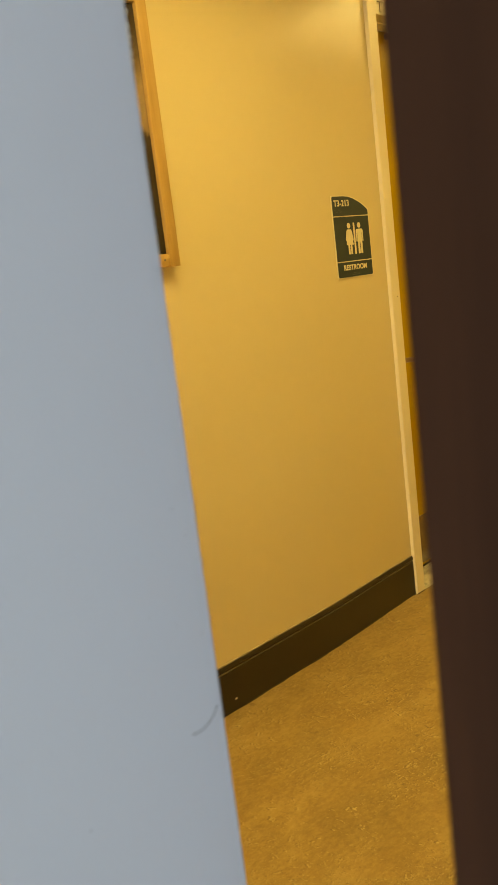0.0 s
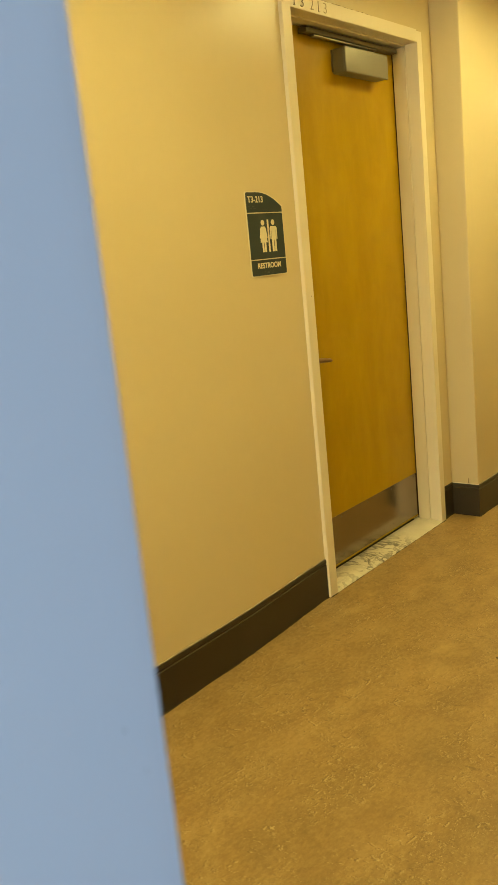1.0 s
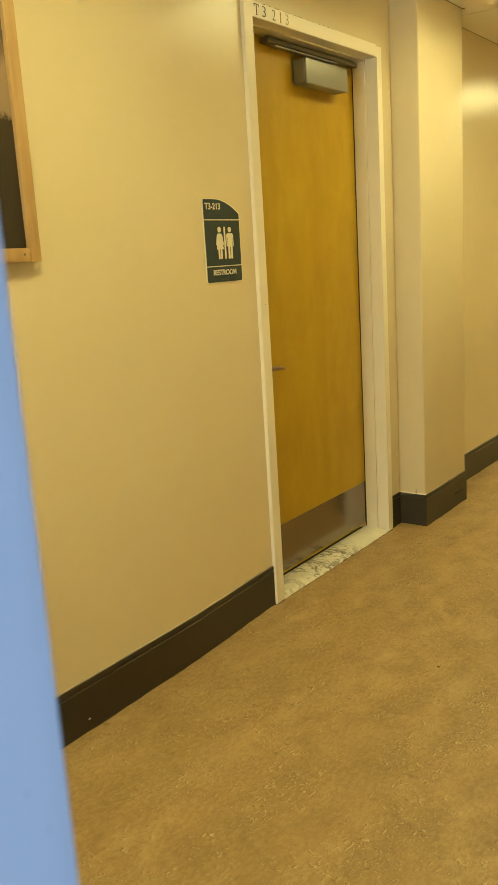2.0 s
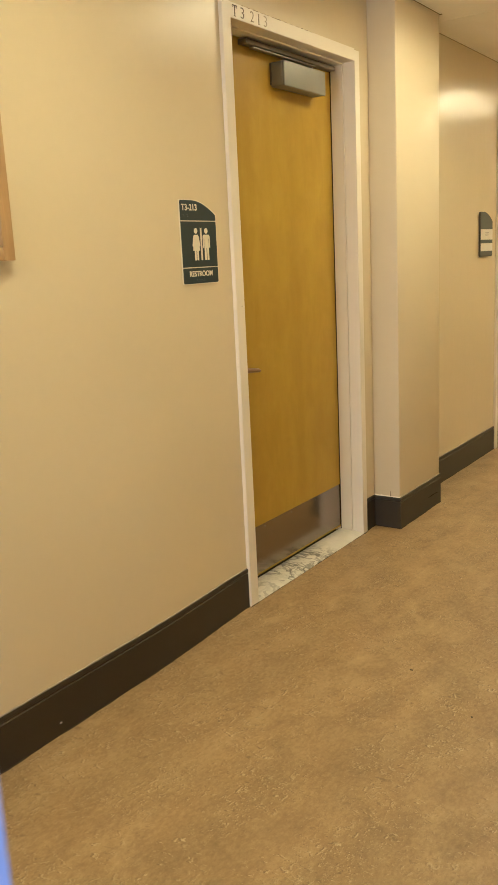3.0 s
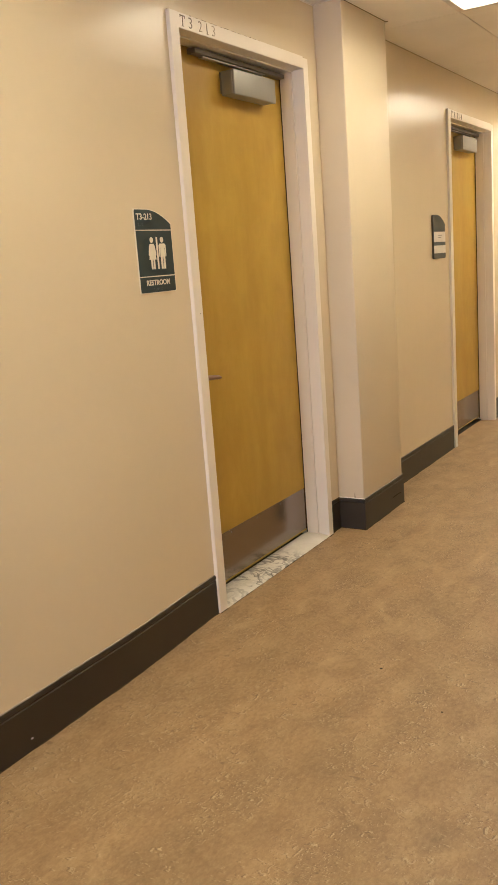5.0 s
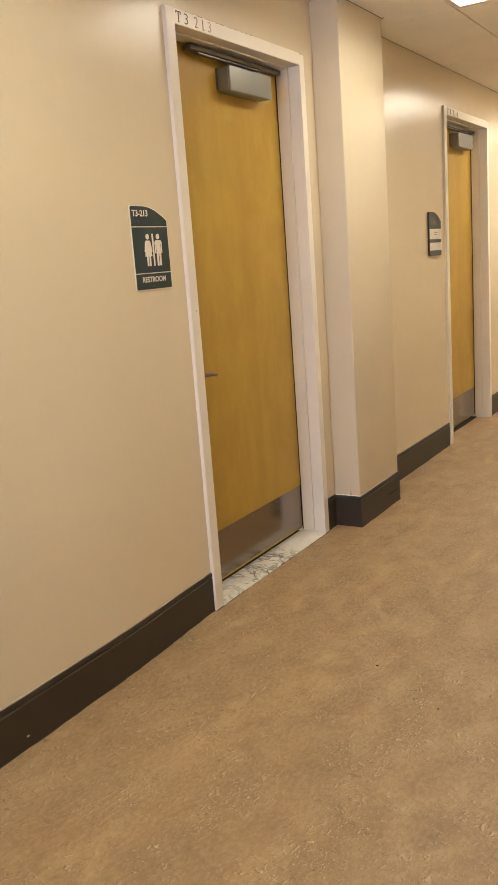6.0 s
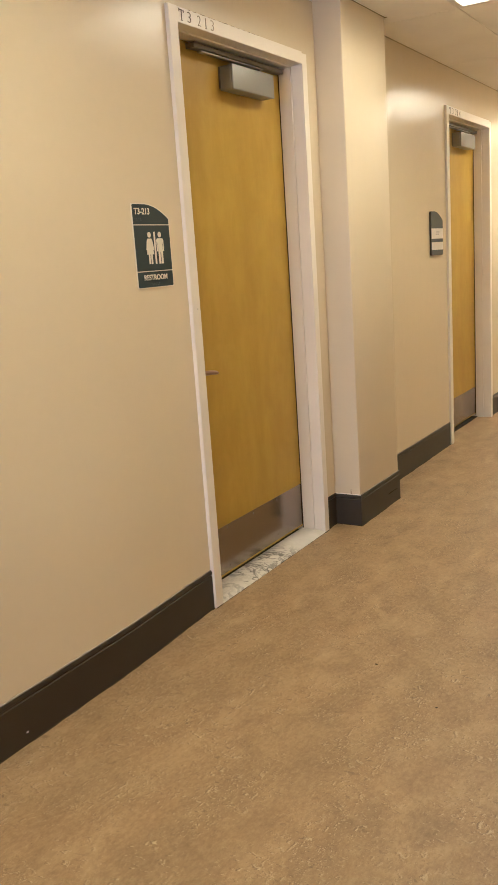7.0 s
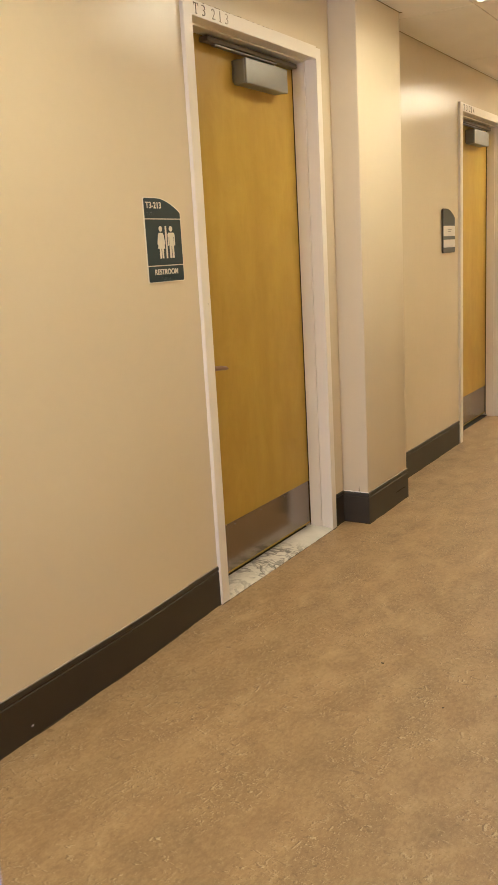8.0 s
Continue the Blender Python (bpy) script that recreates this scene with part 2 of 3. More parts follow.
# ---- mesh helpers ----
def add_box(bm, lo, hi, bevel=0.0, segments=2):
    m = Matrix.LocRotScale([(a + b) / 2 for a, b in zip(lo, hi)], None, [b - a for a, b in zip(lo, hi)])
    made = bmesh.ops.create_cube(bm, size=1.0, matrix=m)["verts"]
    if bevel:
        edges = list({e for v in made for e in v.link_edges})
        bmesh.ops.bevel(bm, geom=edges, offset=bevel, segments=segments, affect="EDGES", profile=0.5)
    return bm


def box(lo, hi, bevel=0.0, segments=2):
    return add_box(bmesh.new(), lo, hi, bevel, segments)


def add_prism(bm, outline, push):
    """A prism over a closed outline of 3D points, pushed out along a vector."""
    a = [bm.verts.new(p) for p in outline]
    b = [bm.verts.new(Vector(p) + Vector(push)) for p in outline]
    n = len(a)
    bm.faces.new(a)
    bm.faces.new(b[::-1])
    for i in range(n):
        bm.faces.new((a[i], b[i], b[(i + 1) % n], a[(i + 1) % n]))
    bmesh.ops.recalc_face_normals(bm, faces=bm.faces)
    return bm


def prism(outline, push):
    return add_prism(bmesh.new(), outline, push)


def cylinder(p, q, r, segments=20, r2=None):
    bm = bmesh.new()
    p, q = Vector(p), Vector(q)
    turn = (q - p).to_track_quat("Z", "Y").to_matrix().to_4x4()
    bmesh.ops.create_cone(bm, cap_ends=True, segments=segments, radius1=r, radius2=r if r2 is None else r2, depth=(q - p).length,
                          matrix=Matrix.Translation((p + q) / 2) @ turn)
    return bm


def mesh_of(name, bm, mat, smooth=True):
    me = bpy.data.meshes.new(name)
    bmesh.ops.recalc_face_normals(bm, faces=bm.faces)
    if smooth:
        for f in bm.faces:
            f.smooth = True
        for e in bm.edges:
            if len(e.link_faces) == 2 and e.calc_face_angle(0) > radians(35):
                e.smooth = False
    bm.to_mesh(me)
    bm.free()
    me.materials.append(mat)
    return me


def part(name, bm, mat, parent=None, label="", smooth=True):
    ob = new(name, mesh_of(name, bm, mat, smooth))
    if parent:
        ob.parent = parent
        ob.matrix_parent_inverse = Matrix.Translation(parent.matrix_basis.translation).inverted()
    if label:
        ob["label"] = label
    return ob


def structure(name, bm, mat, label, category, smooth=True):
    return tagged(part(name, bm, mat, None, "", smooth), label, category, "", "structure")


def empty(name, at, label, category, kind="", group=""):
    ob = new(name)
    ob.matrix_basis = Matrix.Translation(at)
    return tagged(ob, label, category, group, kind)


def lettering(name, text, mat, parent, place, height, width=None, label="", depth=0.0008, heavy=0.0):
    """Raised letters on a wall that faces +x: place is the lower left corner as one reads it."""
    cu = bpy.data.curves.new(name, "FONT")
    cu.body, cu.size, cu.extrude, cu.offset = text, 1.0, 0.0, heavy
    tmp = bpy.data.objects.new(name, cu)
    scene.collection.objects.link(tmp)
    me = bpy.data.meshes.new_from_object(tmp.evaluated_get(bpy.context.evaluated_depsgraph_get()))
    bpy.data.objects.remove(tmp)
    bm = bmesh.new()
    bm.from_mesh(me)
    bpy.data.meshes.remove(me)
    xs = [v.co.x for v in bm.verts]
    ys = [v.co.y for v in bm.verts]
    x0, y0, w, h = min(xs), min(ys), max(xs) - min(xs), max(ys) - min(ys)
    sy = height / h
    sx = width / w if width else sy
    for v in bm.verts:
        v.co = Vector((place[0] + depth, place[1] + (v.co.x - x0) * sx, place[2] + (v.co.y - y0) * sy))
    top = list(bm.faces)
    ext = bmesh.ops.extrude_face_region(bm, geom=top)
    bmesh.ops.translate(bm, verts=[g for g in ext["geom"] if isinstance(g, bmesh.types.BMVert)], vec=(-depth, 0, 0))
    return part(name, bm, mat, parent, label, False)


# ---- plan, in metres: the doors' wall is x = 0, the corridor runs along y ----
CEILING = 2.415
Y0, Y1 = -8.0, 11.0
FACE_E, ROOM_X = 1.53, 1.6768
JAMB_Y, HINGE_Y = -2.4649, -1.5300
HEAD = 2.127
WIDTH = 1.016
DOORS = (-0.019, 2.915)


def wall_bm(x0, x1, y0, y1, z1, holes):
    """A wall along y with thickness; holes are (y, y, z0, z1)."""
    bm = bmesh.new()
    at = y0
    for a, b, low, top in sorted(holes):
        add_box(bm, (x0, at, 0), (x1, a, z1))
        add_box(bm, (x0, a, top), (x1, b, z1))
        if low > 0:
            add_box(bm, (x0, a, 0), (x1, b, low))
        at = b
    add_box(bm, (x0, at, 0), (x1, y1, z1))
    return bm


def ease(t):
    t = min(1.0, max(0.0, t))
    return t * t * (3 - 2 * t)


def bow(y, z=0.0):
    """How far the old plaster swells out of the wall's plane, low down on the near side of the first door."""
    return 0.025 * ease(-y / 0.62) * (1 - ease((z - 0.35) / 0.8))


def bowed_slab(bm, x0, y0, y1, z1):
    """A stretch of wall whose corridor face swells out near the floor."""
    ys = [y0, -5.0, -3.0, -2.0, -1.4, -1.0] + [-0.70 + 0.04 * k for k in range(18)] + [y1]
    zs = [0.0, 0.16, 0.35] + [0.35 + 0.08 * k for k in range(1, 11)] + [z1]
    front = [[bm.verts.new((bow(y, z), y, z)) for z in zs] for y in ys]
    back = [[bm.verts.new((x0, y, z)) for z in zs] for y in ys]
    for side in (front, back):
        for i in range(len(ys) - 1):
            for j in range(len(zs) - 1):
                bm.faces.new((side[i][j], side[i + 1][j], side[i + 1][j + 1], side[i][j + 1]))
    for i in range(len(ys) - 1):
        for j in (0, -1):
            bm.faces.new((front[i][j], front[i + 1][j], back[i + 1][j], back[i][j]))
    for j in range(len(zs) - 1):
        for i in (0, -1):
            bm.faces.new((front[i][j], front[i][j + 1], back[i][j + 1], back[i][j]))


holes = [(d + 0.02, d + WIDTH - 0.02, 0, HEAD + 0.03) for d in DOORS]
west = wall_bm(-0.14, 0.0, holes[0][0] - 0.0005, Y1, CEILING + 0.2, holes)
bowed_slab(west, -0.14, Y0, holes[0][0], CEILING + 0.2)
structure("wall_west", west, WALL, "cream satin painted corridor wall with two door openings", "wall")
structure("wall_east", wall_bm(FACE_E, ROOM_X - 0.012, Y0, Y1, CEILING + 0.2, [(JAMB_Y - 0.03, HINGE_Y + 0.03, 0, HEAD + 0.03)]), WALL,
          "cream painted corridor wall around an open doorway", "wall")
south = bmesh.new()
for lo, hi in (((-0.14, 0), (0.22, 2.615)), ((1.31, 0), (FACE_E, 2.615)), ((0.22, 0), (1.31, 0.85)), ((0.22, 2.25), (1.31, 2.615))):
    add_box(south, (lo[0], Y0 - 0.12, lo[1]), (hi[0], Y0, hi[1]))
structure("wall_south", south, WALL, "cream wall with a window at the corridor's end", "wall")
structure("wall_north", box((-0.14, Y1, 0), (FACE_E, Y1 + 0.12, CEILING + 0.2)), WALL, "plain cream wall closing the corridor", "wall")
structure("wall_behind_doors", box((-1.6, Y0, 0), (-1.5, Y1, CEILING + 0.2)), WALL, "plain wall closing the rooms behind the doors", "wall")
structure("floor", box((-1.5, Y0 - 0.12, -0.1), (5.2, Y1 + 0.12, 0.0)), FLOOR, "mottled tan linoleum floor with dark and pale flecks", "floor")

# pillar
PX, PY0, PY1 = 0.136, 1.107, 1.613
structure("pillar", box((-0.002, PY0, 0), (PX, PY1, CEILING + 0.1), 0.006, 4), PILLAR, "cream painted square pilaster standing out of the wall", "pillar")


# room behind the camera
structure("room_wall_south", box((ROOM_X, -6.2, 0), (5.2, -6.05, 2.7)), ROOM_WALL, "white painted room wall", "wall")
structure("room_wall_north", box((ROOM_X, 0.5, 0), (5.2, 0.62, 2.7)), ROOM_WALL, "white painted room wall", "wall")
structure("room_wall_east", wall_bm(5.0, 5.16, -6.05, 0.5, 2.7, [(-5.05, -3.45, 0.95, 2.45)]), ROOM_WALL, "white painted room wall with a window opening", "wall")
structure("room_wall_west", wall_bm(ROOM_X - 0.012, ROOM_X - 0.004, -6.05, 0.5, 2.7, [(JAMB_Y - 0.03, HINGE_Y + 0.03, 0, HEAD + 0.03)]), ROOM_WALL,
          "white painted plaster of the room beside the doorway", "wall")
structure("room_ceiling", box((ROOM_X - 0.01, -6.05, 2.7), (5.2, 0.5, 2.8)), ROOM_WALL, "plain white room ceiling", "ceiling")

# ceiling: lay-in tiles in a grid of bars
TX = (0.462, 1.072)
TY = 1.740
LIGHTS = (-12, -8, -4, 0, 5, 9, 13)


def ceiling_bm():
    tiles, bars = bmesh.new(), bmesh.new()
    step = 0.6096
    n0, n1 = -16, 15
    for k in range(n0, n1):
        a, b = TY + k * step, TY + (k + 1) * step
        if k + 1 not in LIGHTS and k + 2 not in LIGHTS:
            add_box(tiles, (TX[0] + 0.0025, a + 0.0025, CEILING), (TX[1] - 0.0025, b - 0.0025, CEILING + 0.018), 0.002, 1)
        add_box(bars, (TX[0] + 0.012, a - 0.011, CEILING + 0.0185), (TX[1] - 0.012, a + 0.011, CEILING + 0.04))
        if k % 2 == 0:
            for x0, x1 in ((-0.002, TX[0] - 0.0025), (TX[1] + 0.0025, FACE_E)):
                add_box(tiles, (x0, a + 0.0025, CEILING), (x1, b + step - 0.0025, CEILING + 0.018), 0.002, 1)
    for x in TX:
        add_box(bars, (x - 0.012, Y0, CEILING + 0.0185), (x + 0.012, Y1, CEILING + 0.04))
    return tiles, bars


tiles_bm, bars_bm = ceiling_bm()
structure("ceiling", tiles_bm, TILE, "off-white lay-in ceiling tiles", "ceiling", False)
structure("ceiling_grid", bars_bm, EDGE_DIRT, "dusty metal bars in the joints of the tile ceiling", "ceiling", False)
structure("ceiling_deck", box((-0.14, Y0, CEILING + 0.20), (ROOM_X, Y1, CEILING + 0.30)), ROOM_WALL, "plain slab above the tile ceiling", "ceiling")
structure("trim", box((0.0, Y0, CEILING - 0.006), (0.0025, PY0, CEILING)), TBAR, "thin painted metal angle along the ceiling edge", "trim")
# tan colour paints the soft shadow line between wall and ceiling
structure("trim", box((0.0, PY1, CEILING - 0.003), (0.0025, Y1, CEILING)), EDGE_TAN, "thin metal angle painted tan as the shadow line along the ceiling edge", "trim")
structure("trim", box((PX, PY0, CEILING - 0.003), (PX + 0.002, PY1, CEILING)), EDGE_DIRT, "dusty brown joint where the pilaster meets the ceiling", "trim")


def troffer(y_end, glow):
    t = empty("ceiling_light", (0.76, y_end - 0.61, CEILING), "recessed fluorescent ceiling light with a glowing acrylic panel", "ceiling light", "", "corridor lights")
    x0, x1, y0, y1 = TX[0] + 0.008, TX[1] - 0.008, y_end - 1.2192 + 0.006, y_end - 0.006
    bm = bmesh.new()
    w = 0.028
    x0, x1 = x0 - 0.004, x1 + 0.004
    add_box(bm, (x0, y0, CEILING - 0.004), (x0 + w, y1, CEILING + 0.02), 0.002, 1)
    add_box(bm, (x1 - w, y0, CEILING - 0.004), (x1, y1, CEILING + 0.02), 0.002, 1)
    add_box(bm, (x0 + w, y0, CEILING - 0.004), (x1 - w, y0 + w, CEILING + 0.02), 0.002, 1)
    add_box(bm, (x0 + w, y1 - w, CEILING - 0.004), (x1 - w, y1, CEILING + 0.02), 0.002, 1)
    for lo, hi in (((x0 + w - 0.004, y0 + w), (x0 + w, y1 - w)), ((x1 - w, y0 + w), (x1 - w + 0.004, y1 - w)), ((x0 + w, y0 + w - 0.004), (x1 - w, y0 + w)), ((x0 + w, y1 - w), (x1 - w, y1 - w + 0.004))):
        add_box(bm, (lo[0], lo[1], CEILING + 0.02), (hi[0], hi[1], CEILING + 0.178))
    part("frame", bm, TBAR, t)
    part("housing", box((x0, y0, CEILING + 0.179), (x1, y1, CEILING + 0.196)), TBAR, t)
    part("diffuser", box((x0 + w, y0 + w, CEILING + 0.168), (x1 - w, y1 - w, CEILING + 0.174)), glow, t, "glowing white acrylic panel")
    return t


for glow, (first, *rest) in ((OLD_DIFFUSER, (-4, -8, -12)), (DIFFUSER, (0,)), (FRESH_DIFFUSER, (5, 9, 13))):
    light = troffer(TY + 0.6096 * first, glow)
    for k in rest:
        copy_thing(light, Matrix.Translation((0.76, TY - 0.61 + 0.6096 * k, CEILING)))

# rubber base
BASE_H = 0.156
PROFILE = ((0.0, 0.0), (0.0066, 0.0), (0.0064, 0.004), (0.0062, 0.010), (0.0062, 0.020), (0.0062, 0.131), (0.0034, 0.1345), (0.0036, 0.1375), (0.0066, 0.141), (0.0064, 0.151),
           (0.0046, 0.155), (0.0022, BASE_H), (0.0, BASE_H))


def base_run(points, flip=1):
    """The base along a path of plan points with mitred corners; it stands out to the right of the way (flip -1: left)."""
    pts = [Vector((x, y)) for x, y in points]
    bm = bmesh.new()
    rings = []
    for i, p in enumerate(pts):
        normals = []
        for a, b in ((i - 1, i), (i, i + 1)):
            if 0 <= a and b < len(pts):
                d = (pts[b] - pts[a]).normalized()
                normals.append(Vector((d.y, -d.x)) * flip)
        n = sum(normals, Vector((0, 0)))
        n = n / (n.length_squared / len(normals)) if len(normals) == 2 else n
        rings.append([bm.verts.new((p.x + n.x * o, p.y + n.y * o, z)) for o, z in PROFILE])
    for a, b in zip(rings, rings[1:]):
        for i in range(len(PROFILE)):
            j = (i + 1) % len(PROFILE)
            bm.faces.new((a[i], b[i], b[j], a[j]))
    bm.faces.new(rings[0])
    bm.faces.new(rings[-1][::-1])
    return bm


BOWED = [(bow(y), y) for y in [Y0, -2.0, -1.0] + [-0.68 + 0.04 * k for k in range(17)]]
BASE_LABEL = "dark brown rubber wall base with a grooved top"
structure("baseboard", base_run(BOWED + [(0, DOORS[0] - 0.001)]), BASE, BASE_LABEL, "baseboard")
structure("baseboard", base_run([(0, DOORS[0] + WIDTH + 0.001), (0, PY0), (PX, PY0), (PX, PY1), (0, PY1), (0, DOORS[1] - 0.001)]), BASE,
          "dark brown rubber wall base wrapped round the pilaster", "baseboard")
structure("baseboard", base_run([(0, DOORS[1] + WIDTH + 0.001), (0, Y1)]), BASE, BASE_LABEL, "baseboard")
structure("baseboard", base_run([(FACE_E, Y1), (FACE_E, HINGE_Y + 0.05)]), BASE, BASE_LABEL, "baseboard")


# ---- doors of the corridor ----
def door_frame(y, screw_z):
    """A painted steel frame: face, reveal, stop."""
    f = empty("door_frame", (0, y, 0), "cream gloss painted steel door frame", "door frame", "structure")
    face, far_face, proud, stop_x, back, stop = 0.050, 0.044, 0.015, -0.043, -0.135, 0.006
    a, b = y, y + WIDTH

    def jamb(y_out, s, face):
        o = [(proud, y_out), (proud, y_out + s * face), (stop_x + 0.0025, y_out + s * face), (stop_x + 0.0025, y_out + s * (face - 0.003)), (stop_x, y_out + s * (face - 0.003)), (stop_x, y_out + s * (face + stop)), (-0.1005, y_out + s * (face + stop)),
             (-0.1005, y_out + s * face), (back, y_out + s * face), (back, y_out + s * 0.022), (-0.001, y_out + s * 0.022), (-0.001, y_out)]
        bm = prism([(x, yy, 0.0) for x, yy in o], (0, 0, HEAD + face))
        bmesh.ops.bevel(bm, geom=[e for e in bm.edges if abs(e.verts[0].co.z - e.verts[1].co.z) > 1 and e.verts[0].co.x > 0.01 and abs(e.verts[0].co.y - y_out) < 0.001], offset=0.0014, segments=2, affect="EDGES")
        return bm

    part("jamb", jamb(a, 1, face), FRAME, f)
    part("jamb", jamb(b, -1, far_face), FRAME, f)
    o = [(proud, HEAD + face), (proud, HEAD), (stop_x, HEAD), (stop_x, HEAD - stop), (-0.1015, HEAD - stop), (-0.1015, HEAD), (back, HEAD), (back, HEAD + 0.028),
         (-0.001, HEAD + 0.028), (-0.001, HEAD + face)]
    bm = prism([(x, a + face, z) for x, z in o], (0, WIDTH - face - far_face, 0))
    bmesh.ops.bevel(bm, geom=[e for e in bm.edges if abs(e.verts[0].co.y - e.verts[1].co.y) > 0.5 and e.verts[0].co.x > 0.01], offset=0.0014, segments=2, affect="EDGES")
    part("header", bm, FRAME, f)
    # added dark strips: the shade in the gap round the leaf, put into colour
    for y0, y1 in ((a + face - 0.004, a + face + 0.0065), (b - far_face - 0.0055, b - far_face + 0.004)):
        part("gap_shade", box((-0.1058, y0, 0.014), (-0.1010, y1, HEAD)), GAP_SHADE, f, "dark strip painted as shade in the gap round the door")
    part("gap_shade", box((-0.1058, a + face + 0.0065, HEAD - 0.0045), (-0.1016, b - far_face - 0.0055, HEAD + 0.004)), DARK_GAP, f, "dark strip painted as shade in the gap round the door")
    part("screw", cylinder((proud, a + 0.033, screw_z), (proud + 0.0008, a + 0.033, screw_z), 0.0018, 10), DARK_STEEL, f)
    return f


DX = -0.1065


def door(y, name, label):
    d = empty(name, (DX, y + 0.508, 0), label, "door", "structure")
    y += 0.012
    part("leaf", box((DX - 0.044, y + 0.042, 0.024), (DX, y + WIDTH - 0.0560, HEAD - 0.004), 0.0015, 1), VENEER, d)
    kick = part("kick_plate", box((DX + 0.0003, y + 0.054, 0.034), (DX + 0.0016, y + WIDTH - 0.0625, 0.238), 0.0005, 1), KICK, d, "scuffed brushed steel kick plate")
    for i in range(5):
        for z in (0.058, 0.224):
            p = (DX + 0.0014, y + 0.073 + i * 0.2135, z)
            part("screw", cylinder(p, (p[0] + 0.0012, p[1], p[2]), 0.0042, 10, 0.003), DARK_STEEL, kick)
    # lever handle
    h = part("door_handle", cylinder((DX, y + 0.122, 0.90), (DX + 0.010, y + 0.122, 0.90), 0.027, 28), STEEL, d, "satin steel lever handle")
    part("spindle", cylinder((DX + 0.008, y + 0.122, 0.90), (DX + 0.050, y + 0.122, 0.90), 0.009, 16), STEEL, h)
    lever = bmesh.new()
    for k, (yy, half, zz) in enumerate(((0.110, 0.0105, 0.900), (0.150, 0.0098, 0.899), (0.190, 0.0088, 0.896), (0.222, 0.0078, 0.891), (0.229, 0.005, 0.8895))):
        ring = [lever.verts.new((DX + 0.048 + 0.008 * math.cos(q), y + yy, zz + half * math.sin(q))) for q in [2 * math.pi * j / 12 for j in range(12)]]
        if k:
            for j in range(12):
                lever.faces.new((last[j], last[(j + 1) % 12], ring[(j + 1) % 12], ring[j]))
        else:
            lever.faces.new(ring[::-1])
        last = ring
    lever.faces.new(last)
    part("lever", lever, LEVER, h)
    # closer
    c = part("door_closer", box((DX + 0.0005, y + 0.471, 1.975), (DX + 0.0560, y + 0.799, 2.067), 0.006, 4), SATIN, d, "grey metal door closer box")
    part("cover", box((DX + 0.0545, y + 0.4695, 1.9735), (DX + 0.0655, y + 0.8005, 2.0685), 0.0052, 4), SATIN, c)
    part("back_plate", box((DX + 0.0003, y + 0.466, 1.983), (DX + 0.006, y + 0.804, 2.064), 0.001, 1), DARK_STEEL, c)
    part("spindle", cylinder((DX + 0.028, y + 0.745, 2.066), (DX + 0.028, y + 0.745, 2.088), 0.009, 16), STEEL, c)
    arm = bmesh.new()
    add_box(arm, (DX + 0.020, y + 0.295, 2.084), (DX + 0.042, y + 0.760, 2.0905), 0.002, 1)
    part("arm", arm, STEEL, c, "flat steel closer arm")
    track = bmesh.new()
    add_box(track, (DX + 0.006, y + 0.250, 2.0945), (DX + 0.042, y + 0.930, 2.1125), 0.002, 1)
    part("track", track, DARK_STEEL, c, "dark metal slide track under the frame head")
    part("track_cap", box((DX + 0.005, y + 0.244, 2.0935), (DX + 0.043, y + 0.258, 2.1130), 0.002, 1), DARK_STEEL, c)
    return d


door_frame(DOORS[0], 1.155)
door_frame(DOORS[1], 0.914)
door(DOORS[0], "door_1", "closed honey maple veneer restroom door with steel kick plate")
door(DOORS[1], "door_2", "closed honey maple veneer door farther down the corridor")
sill = prism([(x, DOORS[0] + 0.0505, z) for x, z in ((-0.112, 0.0), (-0.112, 0.012), (-0.110, 0.013), (-0.040, 0.013), (-0.030, 0.0122), (0.010, 0.0045), (0.0145, 0.0028), (0.0152, 0.0))], (0, WIDTH - 0.0855, 0))
structure("threshold", sill, MARBLE, "veined white marble door threshold", "threshold")
# dark strip that paints in the shadow gap and floor dirt below door 2
structure("threshold", box((-0.145, DOORS[1] + 0.051, 0.0), (-0.09, DOORS[1] + WIDTH - 0.051, 0.006), 0.002, 1), DARK_GAP, "dark strip painted as the shaded, dirty gap under the closed door", "threshold")

# near-black strip stands in for the shade beneath the leaf
structure("trim", box((-0.155, DOORS[0] + 0.052, 0.0), (-0.1125, DOORS[0] + WIDTH - 0.052, 0.006)), DARK_GAP, "dark strip painted as shade in the gap under the restroom door", "trim")

# numerals on the frame heads
for y, text, worn in ((DOORS[0], "T3 213", True), (DOORS[1], "T3 214", False)):
    n = empty("room_number", (0.0152, y + 0.165, HEAD + 0.01), "dark stick-on room number on the door frame head", "room number")
    step = (0.0, 0.050, 0.112, 0.163, 0.197) if worn else (0.0, 0.055, 0.118, 0.160, 0.2)
    for k, ch in enumerate(text.replace(" ", "")):
        ink = (NUMBER, NUMBER, NUMBER_FADED, NUMBER_FADED, NUMBER_WORN)[k] if worn else NUMBER
        if ch in "T1":
            w = 0.030 if ch == "T" else 0.0075
            yy = y + 0.060 + step[k]
            part("serif", box((0.0153, yy + w / 2 - 0.0065, HEAD + 0.0072), (0.0160, yy + w / 2 + 0.0065, HEAD + 0.0092)), ink, n)
            if ch == "T":
                for side in (0.0, w - 0.0028):
                    part("serif", box((0.0153, yy + side, HEAD + 0.0335), (0.0160, yy + side + 0.0028, HEAD + 0.0432)), ink, n)
        lettering("numeral", ch, ink, n, (0.0153, y + 0.060 + step[k], HEAD + 0.008), 0.035, (0.030 if ch == "T" else 0.0048 if ch == "1" else 0.022), "", 0.0008, -0.014)


